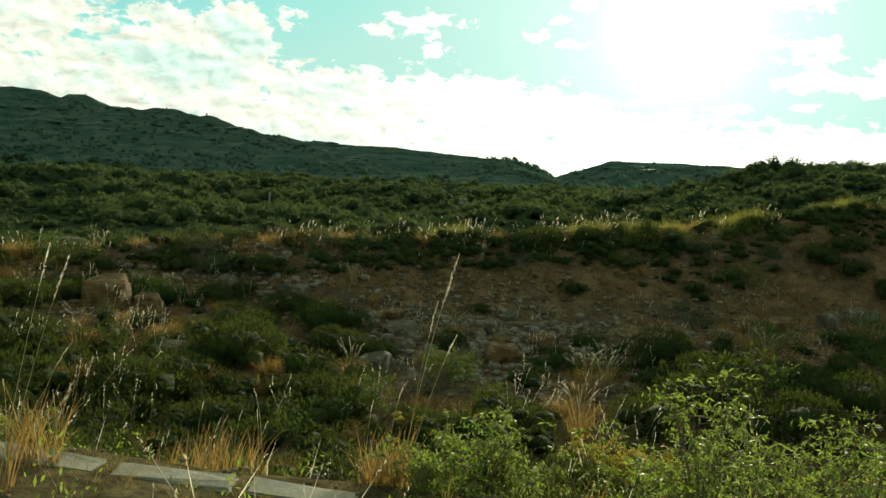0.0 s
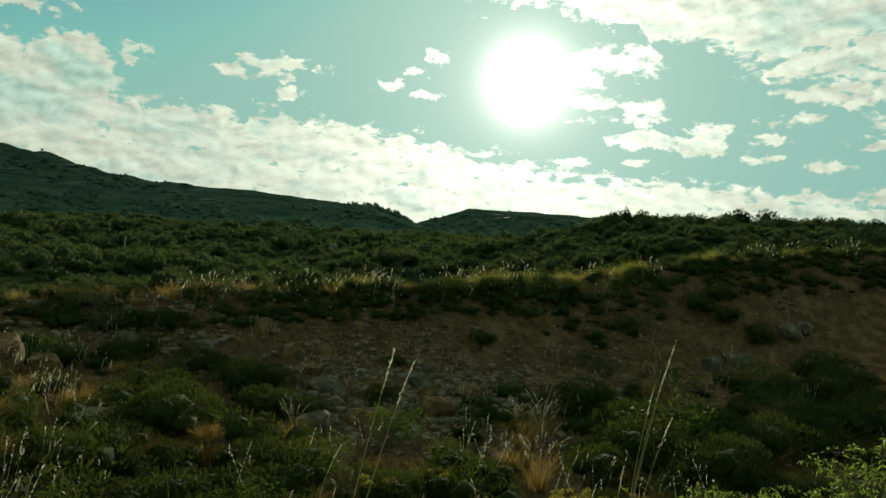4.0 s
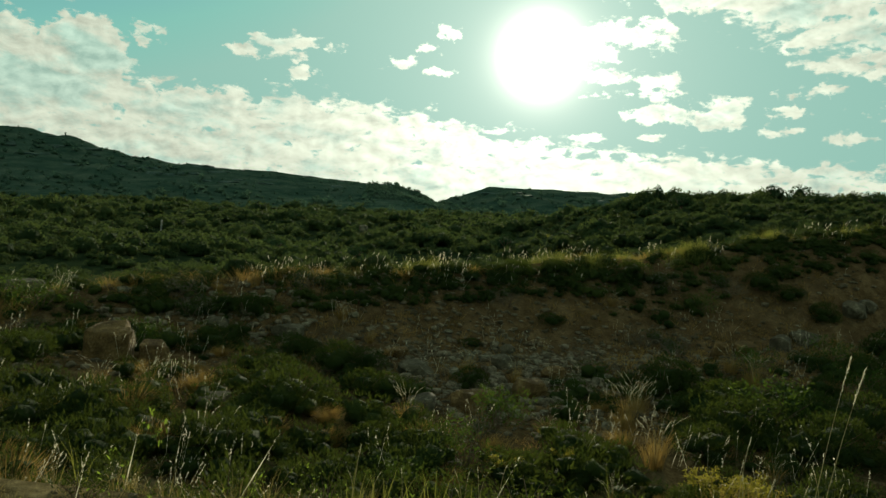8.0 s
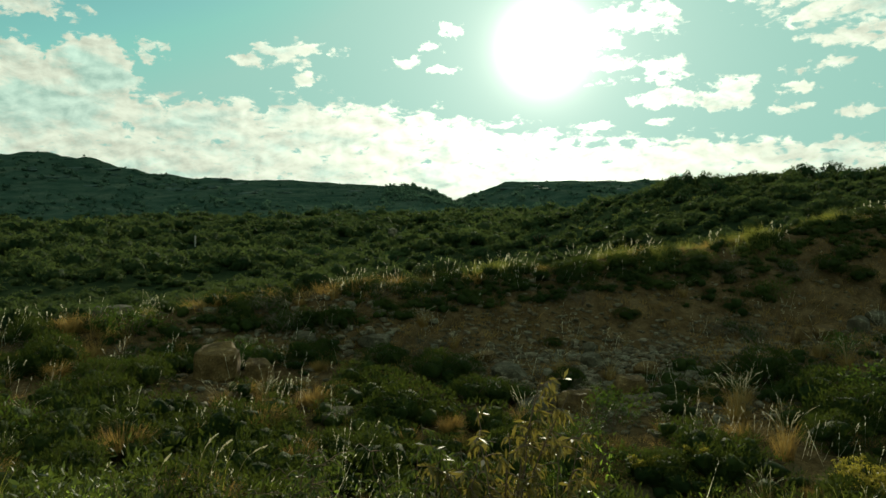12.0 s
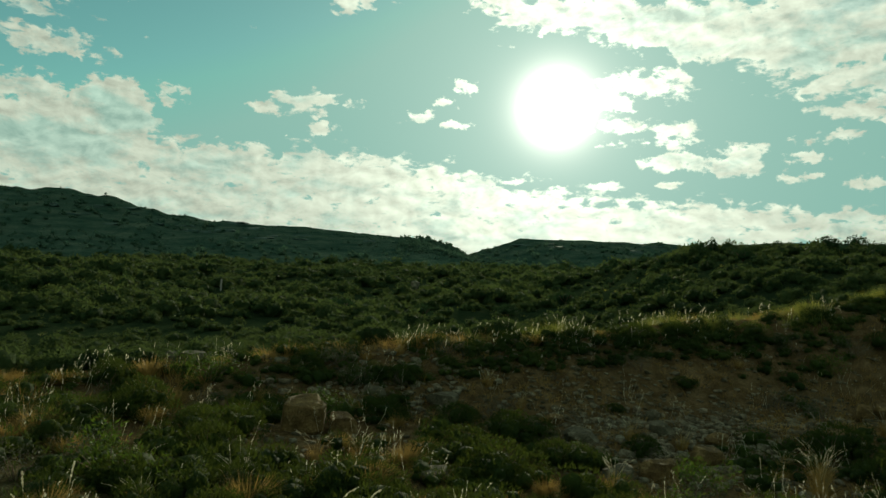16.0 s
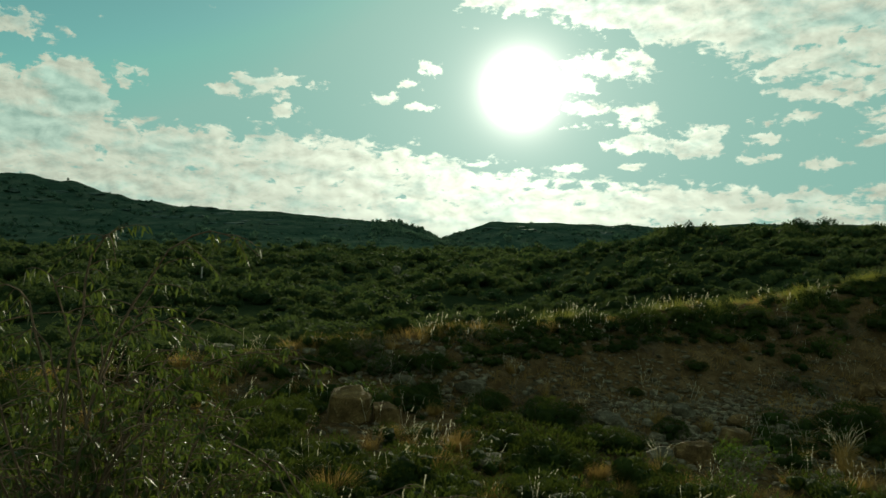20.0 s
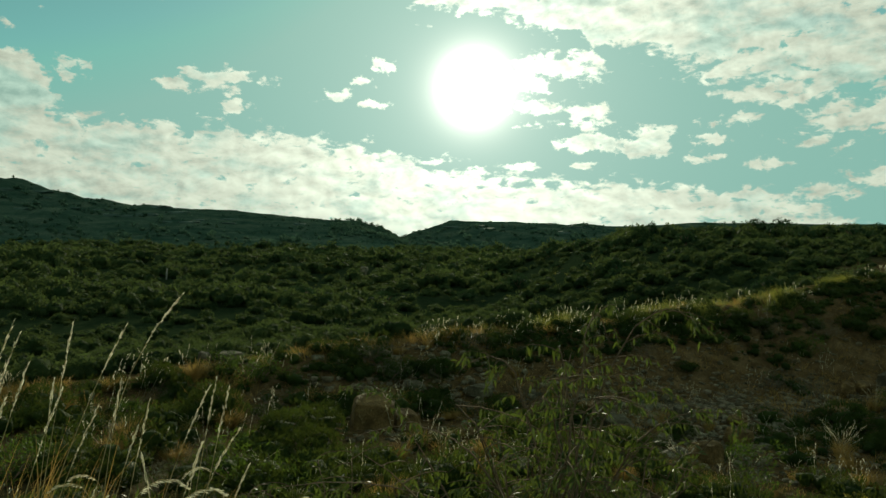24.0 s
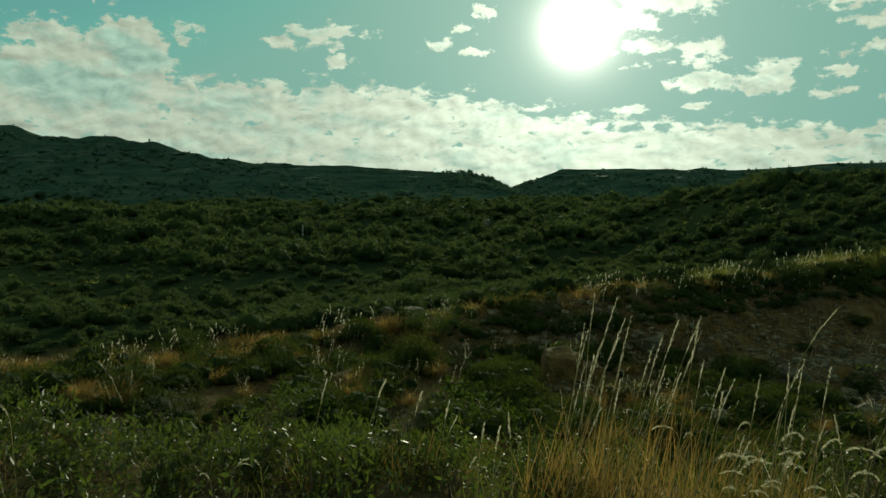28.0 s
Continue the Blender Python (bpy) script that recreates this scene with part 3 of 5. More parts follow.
def scrub_shape(rng, lumps, leaves, leaf, solid=0.80, slim=0.36, rise=0.25):
    """A dense evergreen bush about 1 m in radius: overlapping rounded lumps, each with a closed heart and a skin of small leaves."""
    a = rng.uniform(0, 2 * math.pi, lumps)
    d = rng.uniform(0.28, 0.66, lumps)
    c = np.stack([np.cos(a) * d, np.sin(a) * d, rng.uniform(0.16, 0.52, lumps)], -1)
    r = rng.uniform(0.26, 0.46, lumps)
    c[0], r[0] = (0, 0, 0.42), 0.55
    hearts = []
    for i in range(min(lumps, 4)):
        v, f = dome(rng, c[i], r[i] * solid)
        hearts.append((v, np.concatenate([f[:, [0, 1, 2]], f[:, [0, 2, 3]]])))
    k = rng.choice(lumps, leaves * 2, p=r ** 2 / (r ** 2).sum())
    way = unit(rng.normal(size=(leaves * 2, 3)) + [0, 0, 0.35])
    p = c[k] + way * (r[k] * rng.uniform(0.78, 1.14, leaves * 2))[:, None]
    inside = (np.linalg.norm(p[:, None] - c[None], axis=-1) < 0.80 * r[None]).any(1) | (p[:, 2] < -0.02)
    p, way = p[~inside][:leaves], way[~inside][:leaves]
    n = len(p)
    way = unit(way * 0.6 + rng.normal(size=(n, 3)) * 0.6 + [0, 0, rise])
    ln = leaf * rng.uniform(0.6, 1.4, (n, 1))
    side = unit(np.cross(way, rng.normal(size=(n, 3)))) * ln * slim
    v = np.stack([p - side, p + side, p + way * ln], 1).reshape(-1, 3)
    return joined(hearts + [(v, np.arange(3 * n).reshape(n, 3))])


def tuft_shape(rng, blades, length=1.0, width=0.012, spread=0.55, root=0.10):
    a = rng.uniform(0, 2 * math.pi, blades)
    lean = np.abs(rng.normal(0, spread, blades))
    way = unit(np.stack([np.cos(a) * lean, np.sin(a) * lean, np.ones(blades)], -1))
    p = np.stack([np.cos(a), np.sin(a), np.zeros(blades)], -1) * (rng.uniform(0, 1, blades) ** 0.5 * root)[:, None]
    return blade_strips(p, way, length * rng.uniform(0.5, 1.05, blades), np.full(blades, width), rng.uniform(0.05, 0.45, blades), rng, 3)


# ---- ground ----
def spread(lo, hi, fine_lo, fine_hi, fine, grow):
    """Coordinates dense between fine_lo and fine_hi, wider and wider outside."""
    mid = list(np.arange(fine_lo, fine_hi, fine))
    up, step, v = [], fine, fine_hi
    while v < hi:
        up.append(v)
        step = step * grow
        v += step
    dn, step, v = [], fine, fine_lo - fine
    while v > lo:
        dn.append(v)
        step = step * grow
        v -= step
    return np.array([lo] + dn[::-1] + mid + up + [hi])


gx = spread(-4000, 4000, -30, 22, 0.34, 1.07)
gx = np.concatenate([gx[gx < -232], np.arange(-232, -44, 1.7), gx[(gx > -44) & (gx < 34)], np.arange(34, 120, 2.0), gx[gx > 121]])
gy = np.concatenate([spread(-3000, 42, 2.5, 36, 0.28, 1.08)[:-1], np.arange(42, 186, 2.0), np.arange(186, 262, 1.5), np.geomspace(264, 4500, 26)])
GX, GY = np.meshgrid(gx, gy)
nx, ny = len(gx), len(gy)
ii = (np.arange(ny - 1)[:, None] * nx + np.arange(nx - 1)).ravel()
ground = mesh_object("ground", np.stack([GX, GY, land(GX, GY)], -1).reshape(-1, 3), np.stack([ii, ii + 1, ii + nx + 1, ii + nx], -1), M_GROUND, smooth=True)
tagged(ground, "stony red-brown soil with dry litter running into scrub hills", "ground", kind="structure")


# ---- far scrub: too many to count ----
def in_view(x, y, margin=6.0):
    """Between the sight lines of the walk's two ends, with a margin."""
    return (x > -15 - 0.80 * y - margin) & (x < 2 + 0.75 * y + margin)


def scatter_points(rng, n, x0, x1, y0, y1):
    y = y0 + (y1 - y0) * rng.uniform(0, 1, 3 * n)
    y = y[rng.uniform(0, 1, 3 * n) < (23 + 1.55 * y) / (23 + 1.55 * y1)][:n]
    x = -21 - 0.80 * y + rng.uniform(0, 1, len(y)) * (29 + 1.55 * y)
    k = (x > x0) & (x < x1)
    return x[k], y[k]


def cover(name, label, mat, protos, x, y, size, tall, rng, category="scrub", sink=0.05):
    n = len(x)
    v, f = scattered(protos, rng.integers(0, len(protos), n), x, y, land(x, y) - sink, size, tall, rng.uniform(0, 2 * math.pi, n))
    return tagged(mesh_object(name, v, f, mat), label, category, kind="stuff")


rng = np.random.default_rng(11)
far_protos = [scrub_shape(rng, 4, 90, 0.15) for _ in range(8)]
rock_protos = [scrub_shape(rng, 2, 22, 0.34) for _ in range(6)]
mid_protos = [scrub_shape(rng, 5, 170, 0.125) for _ in range(8)]
close_protos = [scrub_shape(rng, 6, 330, 0.095) for _ in range(8)]

for name, label, leaves_of, n, y0, y1, s0, s1 in (
        ("valley_scrub", "dark green evergreen scrub covering the valley floor", close_protos, 1050, 20, 56, 0.4, 1.25),
        ("valley_scrub", "dense dark green scrub on the valley floor", mid_protos, 1500, 54, 104, 0.55, 1.9),
        ("valley_scrub", "dense dark scrub running up to the foot of the mountain", far_protos, 2600, 102, 196, 0.8, 2.5),
        ("mountain_scrub", "sparse scrub in haze-paled green on the rocky mountain slope", rock_protos, 2000, 188, 250, 0.5, 1.6)):
    x, y = scatter_points(rng, n, -215, 190, y0, y1)
    k = y > crest_y(x) + 1.6 - 0.7 * (x < -12)
    if y1 < 200:
        k &= ((rough(x, y, 10, 31, 2) > -0.75) | (y < 60)) & ~((x > 25) & (y < 52) & (rough(x, y, 5, 33, 2) < 0.35))
    else:
        k &= rough(x, y, 16, 37, 2) > -0.6
    x, y = x[k], y[k]
    patchy = np.clip(0.85 + 0.85 * rough(x, y, 14, 41, 2), 0.3, 1.7)
    cover(name, label, M_FAR_HAZY if y1 > 200 else M_SCRUB, leaves_of, x, y, rng.uniform(s0, s1, len(x)) * patchy * np.where(y > 246, 0.6, 1.0), rng.uniform(0.6, 1.05, len(x)), rng)

x, y = rng.uniform(-16, 10, 260), rng.uniform(222, 251, 260)
cover("gap_scrub", "scrub in haze-paled green clinging to the sides of the mountain gap", M_FAR_HAZY, rock_protos, x, y, rng.uniform(0.7, 1.4, 260), rng.uniform(0.7, 1.0, 260), rng)
x, y = rng.uniform(-6, 40, 330), rng.uniform(36, 66, 330)
k = (y > crest_y(x) + 2.5) & ~((x > 25) & (y < 50))
cover("hillside_scrub", "round dark green bushes on the near hillside", M_SCRUB, close_protos, x[k], y[k], rng.uniform(0.6, 1.2, k.sum()), rng.uniform(0.7, 1.05, k.sum()), rng)

x = rng.uniform(-48, -4, 420)
y = crest_y(x) + 1.2 + rng.uniform(0, 1, 420) * (46 - crest_y(x))
cover("valley_scrub", "thick dark scrub filling the hollow behind the bank", M_SCRUB, close_protos, x, y, rng.uniform(0.5, 1.15, 420), rng.uniform(0.7, 1.0, 420), rng)

# pale grass between the shrubs on the hill and in the valley
tufts = [tuft_shape(rng, 12, 1.0, 0.06, 0.5, 0.2) for _ in range(4)]
x, y = scatter_points(rng, 800, -100, 60, 34, 90)
k = (y > crest_y(x) + 2) & (rough(x, y, 9, 51, 2) > -0.2)
cover("dry_meadow", "pale dry grass growing between the shrubs", M_GRASS, tufts, x[k], y[k], rng.uniform(0.35, 0.7, k.sum()), rng.uniform(0.5, 0.9, k.sum()), rng, "grass")


# ---- single shrubs and trees on the skylines ----
def small_tree(name, leaves, leaf, lumps, mat, seed, trunk=0.5):
    r = np.random.default_rng(seed)
    root = new(name)
    parts = [tube([(0, 0, -0.15), (0.03, 0.02, trunk * 0.5), (0.05, -0.03, trunk)], [0.09, 0.07, 0.05], 6)]
    for _ in range(5):
        a, s = r.uniform(0, 2 * math.pi), r.uniform(0.35, 0.6)
        parts.append(tube([(0.03, 0, trunk * 0.6), (math.cos(a) * s * 0.5, math.sin(a) * s * 0.5, trunk + 0.2), (math.cos(a) * s, math.sin(a) * s, trunk + 0.5)], [0.045, 0.03, 0.012], 5))
    mesh_object("trunk", *joined(parts), M_TWIG, root)
    v, f = scrub_shape(r, lumps, leaves, leaf, 0.72)
    v = v + [0, 0, trunk * 0.55]
    mesh_object("crown", v, f, mat, root)
    return root


def put(ob, x, y, size=1.0, turn=0.0, sink=0.0, tall=1.0):
    """A copy of ob standing on the ground."""
    m = Matrix.Translation((x, y, float(land(x, y)) - sink)) @ Matrix.Rotation(turn, 4, "Z") @ Matrix.Diagonal((size, size, size * tall, 1))
    made = copy_thing(ob, Matrix())
    made.matrix_basis = m
    return made


def drop(ob):
    for o in [*ob.children_recursive, ob]:
        bpy.data.objects.remove(o)


tree_protos = [tagged(small_tree("juniper_tree", 620, 0.10, 8, M_TREE, 60 + k, 0.3), "dark green wind-shaped juniper on the stony hill", "tree", "skyline trees") for k in range(4)]
hill_trees = [(35, 90, 0.9), (24, 86, 0.85), (40.5, 89, 0.9),
              (50.5, 88, 1.1), (54, 88, 1.2), (57.5, 88, 1.15), (61, 87, 1.2), (67, 87, 1.2), (73, 88, 1.3), (20, 84, 0.8), (9.8, 115.2, 1.5),
              (21, 110, 1.1)]
ridge_trees = [(-87.7, 247.5, 1.3), (-81, 248, 0.8), (40.9, 249, 1.5), (27, 249, 0.9), (58, 249, 1.0), (62, 249, 0.8), (-5.4, 247, 0.9), (-46, 247.5, 0.8),
               (-112, 246, 0.8), (-135, 246, 0.6), (-152, 247, 0.6), (-69, 248, 0.7), (80, 249, 1.0), (92, 249, 0.9)]
tall_trees = [(26.5, 87, 1.2, 1.5), (28.1, 87, 1.0, 2.1), (30.8, 88, 0.8, 2.0), (37.1, 88, 1.0, 1.4), (42.9, 87, 1.9, 1.07), (46.3, 87, 1.9, 1.05)]
skyline = hill_trees + ridge_trees
for i, (x, y, s) in enumerate(skyline):
    put(tree_protos[i % 4], x, y, s * (1.2 if y < 200 else 0.55), i * 1.7, 0.1 if y < 200 else 0.45)
for i, (x, y, s, tall) in enumerate(tall_trees):
    put(tree_protos[i % 4], x, y, s, i * 1.9, 0.1, tall)
rng = np.random.default_rng(73)
for i in range(34):
    x = rng.uniform(16, 78)
    put(tree_protos[i % 4], x, rng.uniform(84, 91), rng.uniform(0.6, 1.1), i * 2.2, 0.15, rng.uniform(0.75, 1.1))
rng = np.random.default_rng(71)
made = 0
while made < 90:
    x, y = rng.uniform(-120, 70), rng.uniform(46, 165)
    if in_view(np.array(x), np.array(y), 0) and (x > 6 or rng.uniform() < 0.5):
        tagged(put(tree_protos[made % 4], x, y, rng.uniform(0.9, 1.9), made * 1.3, 0.2, rng.uniform(0.8, 1.1)), "dark round-crowned evergreen standing out of the valley scrub", "tree", "valley trees")
        made += 1
for p in tree_protos:
    drop(p)


# ---- boulders and stones ----
def rock(name, size, seed, mat, cuts=3, boxy=False):
    """A weathered block: a cut sphere with flattened faces and knocked edges."""
    bm = bmesh.new()
    bmesh.ops.create_icosphere(bm, subdivisions=cuts, radius=0.5)
    r = np.random.default_rng(seed)
    planes = [(unit(r.normal(size=3)), r.uniform(0.37, 0.50) if boxy else r.uniform(0.29, 0.43)) for _ in range(7 if boxy else 10)] + [(unit(np.array([r.uniform(-0.2, 0.2), -0.3, 1.0])), 0.33)]
    off = r.uniform(0, 50, 3)
    for v in bm.verts:
        p = np.array(v.co)
        p = np.sign(p) * np.abs(p / 0.5) ** (0.30 if boxy else 0.62) * 0.42
        for nrm, d in planes:
            over = p @ nrm - d
            if over > 0:
                p = p - nrm * over * 0.985
        k = 1 + 0.10 * noise.noise(Vector(p * 3 + off)) + 0.05 * noise.noise(Vector(p * 8 + off)) + 0.025 * noise.noise(Vector(p * 19 + off))
        v.co = Vector(p * k)
    lo, hi = [Vector([f(v.co[i] for v in bm.verts) for i in range(3)]) for f in (min, max)]
    for v in bm.verts:
        v.co = Vector([((v.co[i] - lo[i]) / (hi[i] - lo[i]) - (0.5 if i < 2 else 0)) * size[i] for i in range(3)])
    me = bpy.data.meshes.new(name)
    bm.to_mesh(me)
    bm.free()
    me.materials.append(mat)
    me.polygons.foreach_set("use_smooth", [False] * len(me.polygons))
    return new(name, me)


def lay(ob, x, y, turn=0.0, sink=0.12, tilt=0.0):
    ob.matrix_basis = Matrix.Translation((x, y, float(land(x, y)) - sink)) @ Matrix.Rotation(turn, 4, "Z") @ Matrix.Rotation(tilt, 4, "Y")
    return ob


# x, y, width, depth, height, turn, pale
BIG_BOULDERS = [(-11.18, 20.35, 1.22, 0.95, 1.08, 0.14, 0), (-10.1, 20.9, 0.82, 0.7, 0.64, 0.3, 0), (-7.1, 25.0, 1.15, 0.8, 0.45, 0.1, 1), (-2.75, 18.5, 0.95, 0.8, 0.66, 0.3, 1),
                (-1.45, 19.3, 1.05, 0.8, 0.66, -0.2, 0), (0.35, 20.6, 1.0, 0.85, 0.62, 0.5, 0), (-2.8, 22.4, 1.1, 0.8, 0.5, 0.2, 1), (8.35, 26.0, 0.62, 0.6, 0.72, 0.1, 0),
                (9.4, 26.2, 0.95, 0.7, 0.6, 0.4, 0), (11.4, 27.4, 0.9, 0.8, 0.62, 1.0, 1), (12.7, 27.9, 1.1, 0.9, 0.6, 0.2, 1)]
BANK_BOULDERS = [(15.8, 29.6, 1.0, 0.9, 0.7, 0.9, 1), (16.6, 29.9, 0.8, 0.7, 0.55, 0.1, 1), (9.15, 19.8, 0.9, 0.7, 0.5, 0.2, 1), (8.1, 18.2, 0.75, 0.6, 0.42, 0.7, 1),
                 (-7.5, 17.3, 0.9, 0.7, 0.36, 0.4, 1), (0.0, 23.4, 0.8, 0.6, 0.45, 0.3, 1), (0.5, 25.6, 0.7, 0.5, 0.5, 0.8, 1), (-3.4, 24.0, 0.8, 0.6, 0.38, 0.9, 0),
                 (-15.9, 25.6, 0.9, 0.7, 0.45, 0.2, 1), (-16.9, 26.6, 0.7, 0.5, 0.5, 1.4, 1), (-1.0, 21.6, 0.7, 0.5, 0.4, 0.6, 1)]
LOOSE_BOULDERS = [(1.4, 22.4, 0.8, 0.6, 0.42, 0.2, 0), (-9.4, 24.8, 0.8, 0.6, 0.35, 0.3, 1), (-8.6, 25.6, 0.7, 0.6, 0.3, 1.1, 1), (5.6, 22.8, 0.7, 0.5, 0.4, 0.4, 0),
                  (3.0, 19.2, 0.6, 0.5, 0.32, 0.2, 1), (6.2, 20.4, 0.8, 0.6, 0.5, 0.9, 0), (13.8, 24.0, 0.9, 0.7, 0.5, 0.5, 0), (-17.6, 18.6, 0.7, 0.5, 0.3, 0.3, 1),
                  (-13.4, 16.2, 0.5, 0.4, 0.25, 0.5, 1), (-20.5, 19.0, 0.8, 0.6, 0.3, 0.8, 1)]
BOULDERS = BIG_BOULDERS + BANK_BOULDERS + LOOSE_BOULDERS
for i, (x, y, w, d, h, turn, pale) in enumerate(BOULDERS):
    ob = rock("boulder", (w, d, h * 1.15), 300 + i, M_PALE if pale else M_ROCK, 4, i < 2)
    if i == 0:
        for v in ob.data.vertices:
            v.co.x, v.co.z = v.co.x + 0.10 * v.co.z, v.co.z * (1 + 0.10 * v.co.x)
    lay(ob, x, y, turn, 0.2 * h + 0.04)
    big = "large" if w > 1.1 else "small" if w < 0.75 else "weathered"
    tagged(ob, f"{big} {'pale grey limestone' if pale else 'orange-brown'} boulder lying on the scrubby slope", "boulder", "boulders")

# single stones of the heap on the bank
stone_kinds = [rock("stone", (1.0, 0.8, 0.6), 800 + k, M_PALE if k % 2 else M_RUBBLE, 2) for k in range(8)]
rng = np.random.default_rng(9)
for i in range(260):
    x, y = rng.normal(0.2, 1.9), rng.normal(21.3, 2.0)
    if i % 5 < 2:
        x, y = rng.normal(-10.3, 2.6), rng.normal(25.6, 1.1)
    ob = new("stone", stone_kinds[i % 8].data)
    s = rng.uniform(0.16, 0.42)
    ob.matrix_basis = Matrix.Translation((x, y, float(land(x, y)) - 0.12 * s)) @ Matrix.Rotation(i * 1.9, 4, "Z") @ Matrix.Diagonal((s, s, s * rng.uniform(0.7, 1.1), 1))
    tagged(ob, "broken grey-brown stone lying on the bank", "stone", "stones on the bank")
for p in stone_kinds:
    bpy.data.objects.remove(p)

# crags on the upper mountain slope
rng = np.random.default_rng(83)
crag_kinds = [rock("rock_outcrop", (1.0, 0.8, 0.7), 850 + k, M_CRAG_HAZY, 3) for k in range(6)]
for i in range(60):
    x = rng.uniform(-215, -45) if i < 48 else rng.uniform(-30, 90)
    y = rng.uniform(228, 249.5)
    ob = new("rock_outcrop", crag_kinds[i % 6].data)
    s = rng.uniform(1.6, 4.2)
    ob.matrix_basis = Matrix.Translation((x, y, float(land(x, y)) - 0.26 * s)) @ Matrix.Rotation(0.3 * math.sin(i * 1.7), 4, "Z") @ Matrix.Diagonal((s * rng.uniform(1.4, 2.6), s, s * 0.55, 1))
    tagged(ob, "rock outcrop in haze-tinted grey-green on the upper mountain slope", "rock", "mountain crags")
for p in crag_kinds:
    bpy.data.objects.remove(p)

# loose rubble on the red bank
rng = np.random.default_rng(5)
stones = []
for k in range(7):
    ob = rock("stone", (1.0, 0.8, 0.55), 500 + k, M_RUBBLE, 1)
    me = ob.data
    v = np.empty(len(me.vertices) * 3)
    me.vertices.foreach_get("co", v)
    f = np.empty(len(me.polygons) * 3, int)
    me.polygons.foreach_get("vertices", f)
    stones.append((v.reshape(-1, 3) - [0, 0, 0.2], f.reshape(-1, 3)))
    bpy.data.objects.remove(ob)
x, y = rng.uniform(-14, 18, 17000), rng.uniform(17.5, 33, 17000)
dens = np.exp(-((x + 0.5) / 4.2) ** 2 - ((y - 23.5) / 3.6) ** 2) + 0.35 * np.exp(-((x - 3) / 7.0) ** 2 - ((y - 25) / 3.0) ** 2) + 0.5 * np.exp(-((x + 9.5) / 3.0) ** 2 - ((y - 26) / 1.8) ** 2) + 0.2
k = (rng.uniform(0, 1, len(x)) < dens) & (y < crest_y(x) - 0.4)
x, y = x[k], y[k]
cover("rubble", "loose brown and pale stones strewn over the bank", M_RUBBLE, stones, x, y, rng.uniform(0.05, 0.20, len(x)) + 0.22 * rng.uniform(0, 1, len(x)) ** 6, rng.uniform(0.7, 1.1, len(x)), rng, "stones", 0.0)
x, y = rng.uniform(-18, 6, 2000), rng.uniform(3.4, 8, 2000)
cover("gravel", "small grey stones on the dry verge", M_RUBBLE, stones, x, y, rng.uniform(0.012, 0.055, 2000), rng.uniform(0.7, 1.1, 2000), rng, "stones", 0.0)


# ---- concrete kerb at the edge of the verge ----
def kerb():
    root = tagged(new("concrete_kerb"), "weathered concrete kerb half buried in dry grass", "kerb")
    r = np.random.default_rng(4)
    for k, (x0, x1) in enumerate(((-2.62, -1.94), (-1.88, -1.18), (-1.13, -0.50), (-0.45, 0.12))):
        bm = bmesh.new()
        bmesh.ops.create_cube(bm, size=1.0)
        bmesh.ops.scale(bm, vec=(x1 - x0, 0.21, 0.2), verts=bm.verts)
        bmesh.ops.bevel(bm, geom=bm.edges[:], offset=0.018, segments=2, affect="EDGES")
        bmesh.ops.subdivide_edges(bm, edges=bm.edges[:], cuts=2)
        for v in bm.verts:
            v.co += Vector((r.normal(0, 0.004), r.normal(0, 0.004), r.normal(0, 0.004))) + Vector(v.co).normalized() * 0.008 * noise.noise(v.co * 9 + Vector((k, 0, 0)))
        me = bpy.data.meshes.new("kerb_block")
        bm.to_mesh(me)
        bm.free()
        me.materials.append(M_CONCRETE)
        ob = new("kerb_block", me)
        ob.parent = root
        xm = (x0 + x1) / 2
        ob.matrix_basis = Matrix.Translation((xm, 4.97 + 0.145 * xm, float(road_z(xm)) - 0.115)) @ Matrix.Rotation(0.145 + r.normal(0, 0.02), 4, "Z") @ Matrix.Rotation(0.09 + r.normal(0, 0.02), 4, "Y")


kerb()

# ---- marker post and pale stone far out in the scrub ----
post = tagged(new("marker_post"), "pale weathered post standing in the scrub", "post")
pz = float(land(-33.4, 90.4))
mesh_object("post_shaft", *tube([(-33.4, 90.4, pz - 0.2), (-33.39, 90.4, pz + 0.7), (-33.36, 90.4, pz + 1.25)], [0.11, 0.10, 0.10], 8), M_POST, post)
mesh_object("post_cap", *tube([(-33.36, 90.4, pz + 1.24), (-33.36, 90.4, pz + 1.30), (-33.36, 90.4, pz + 1.36)], [0.12, 0.13, 0.06], 8), M_POST, post)
lay(tagged(rock("pale_boulder", (1.3, 1.0, 1.5), 77, M_PALE, 3), "pale boulder among dark scrub on the valley floor", "boulder", "boulders"), -8.9, 100.4, 0.3, 0.1)


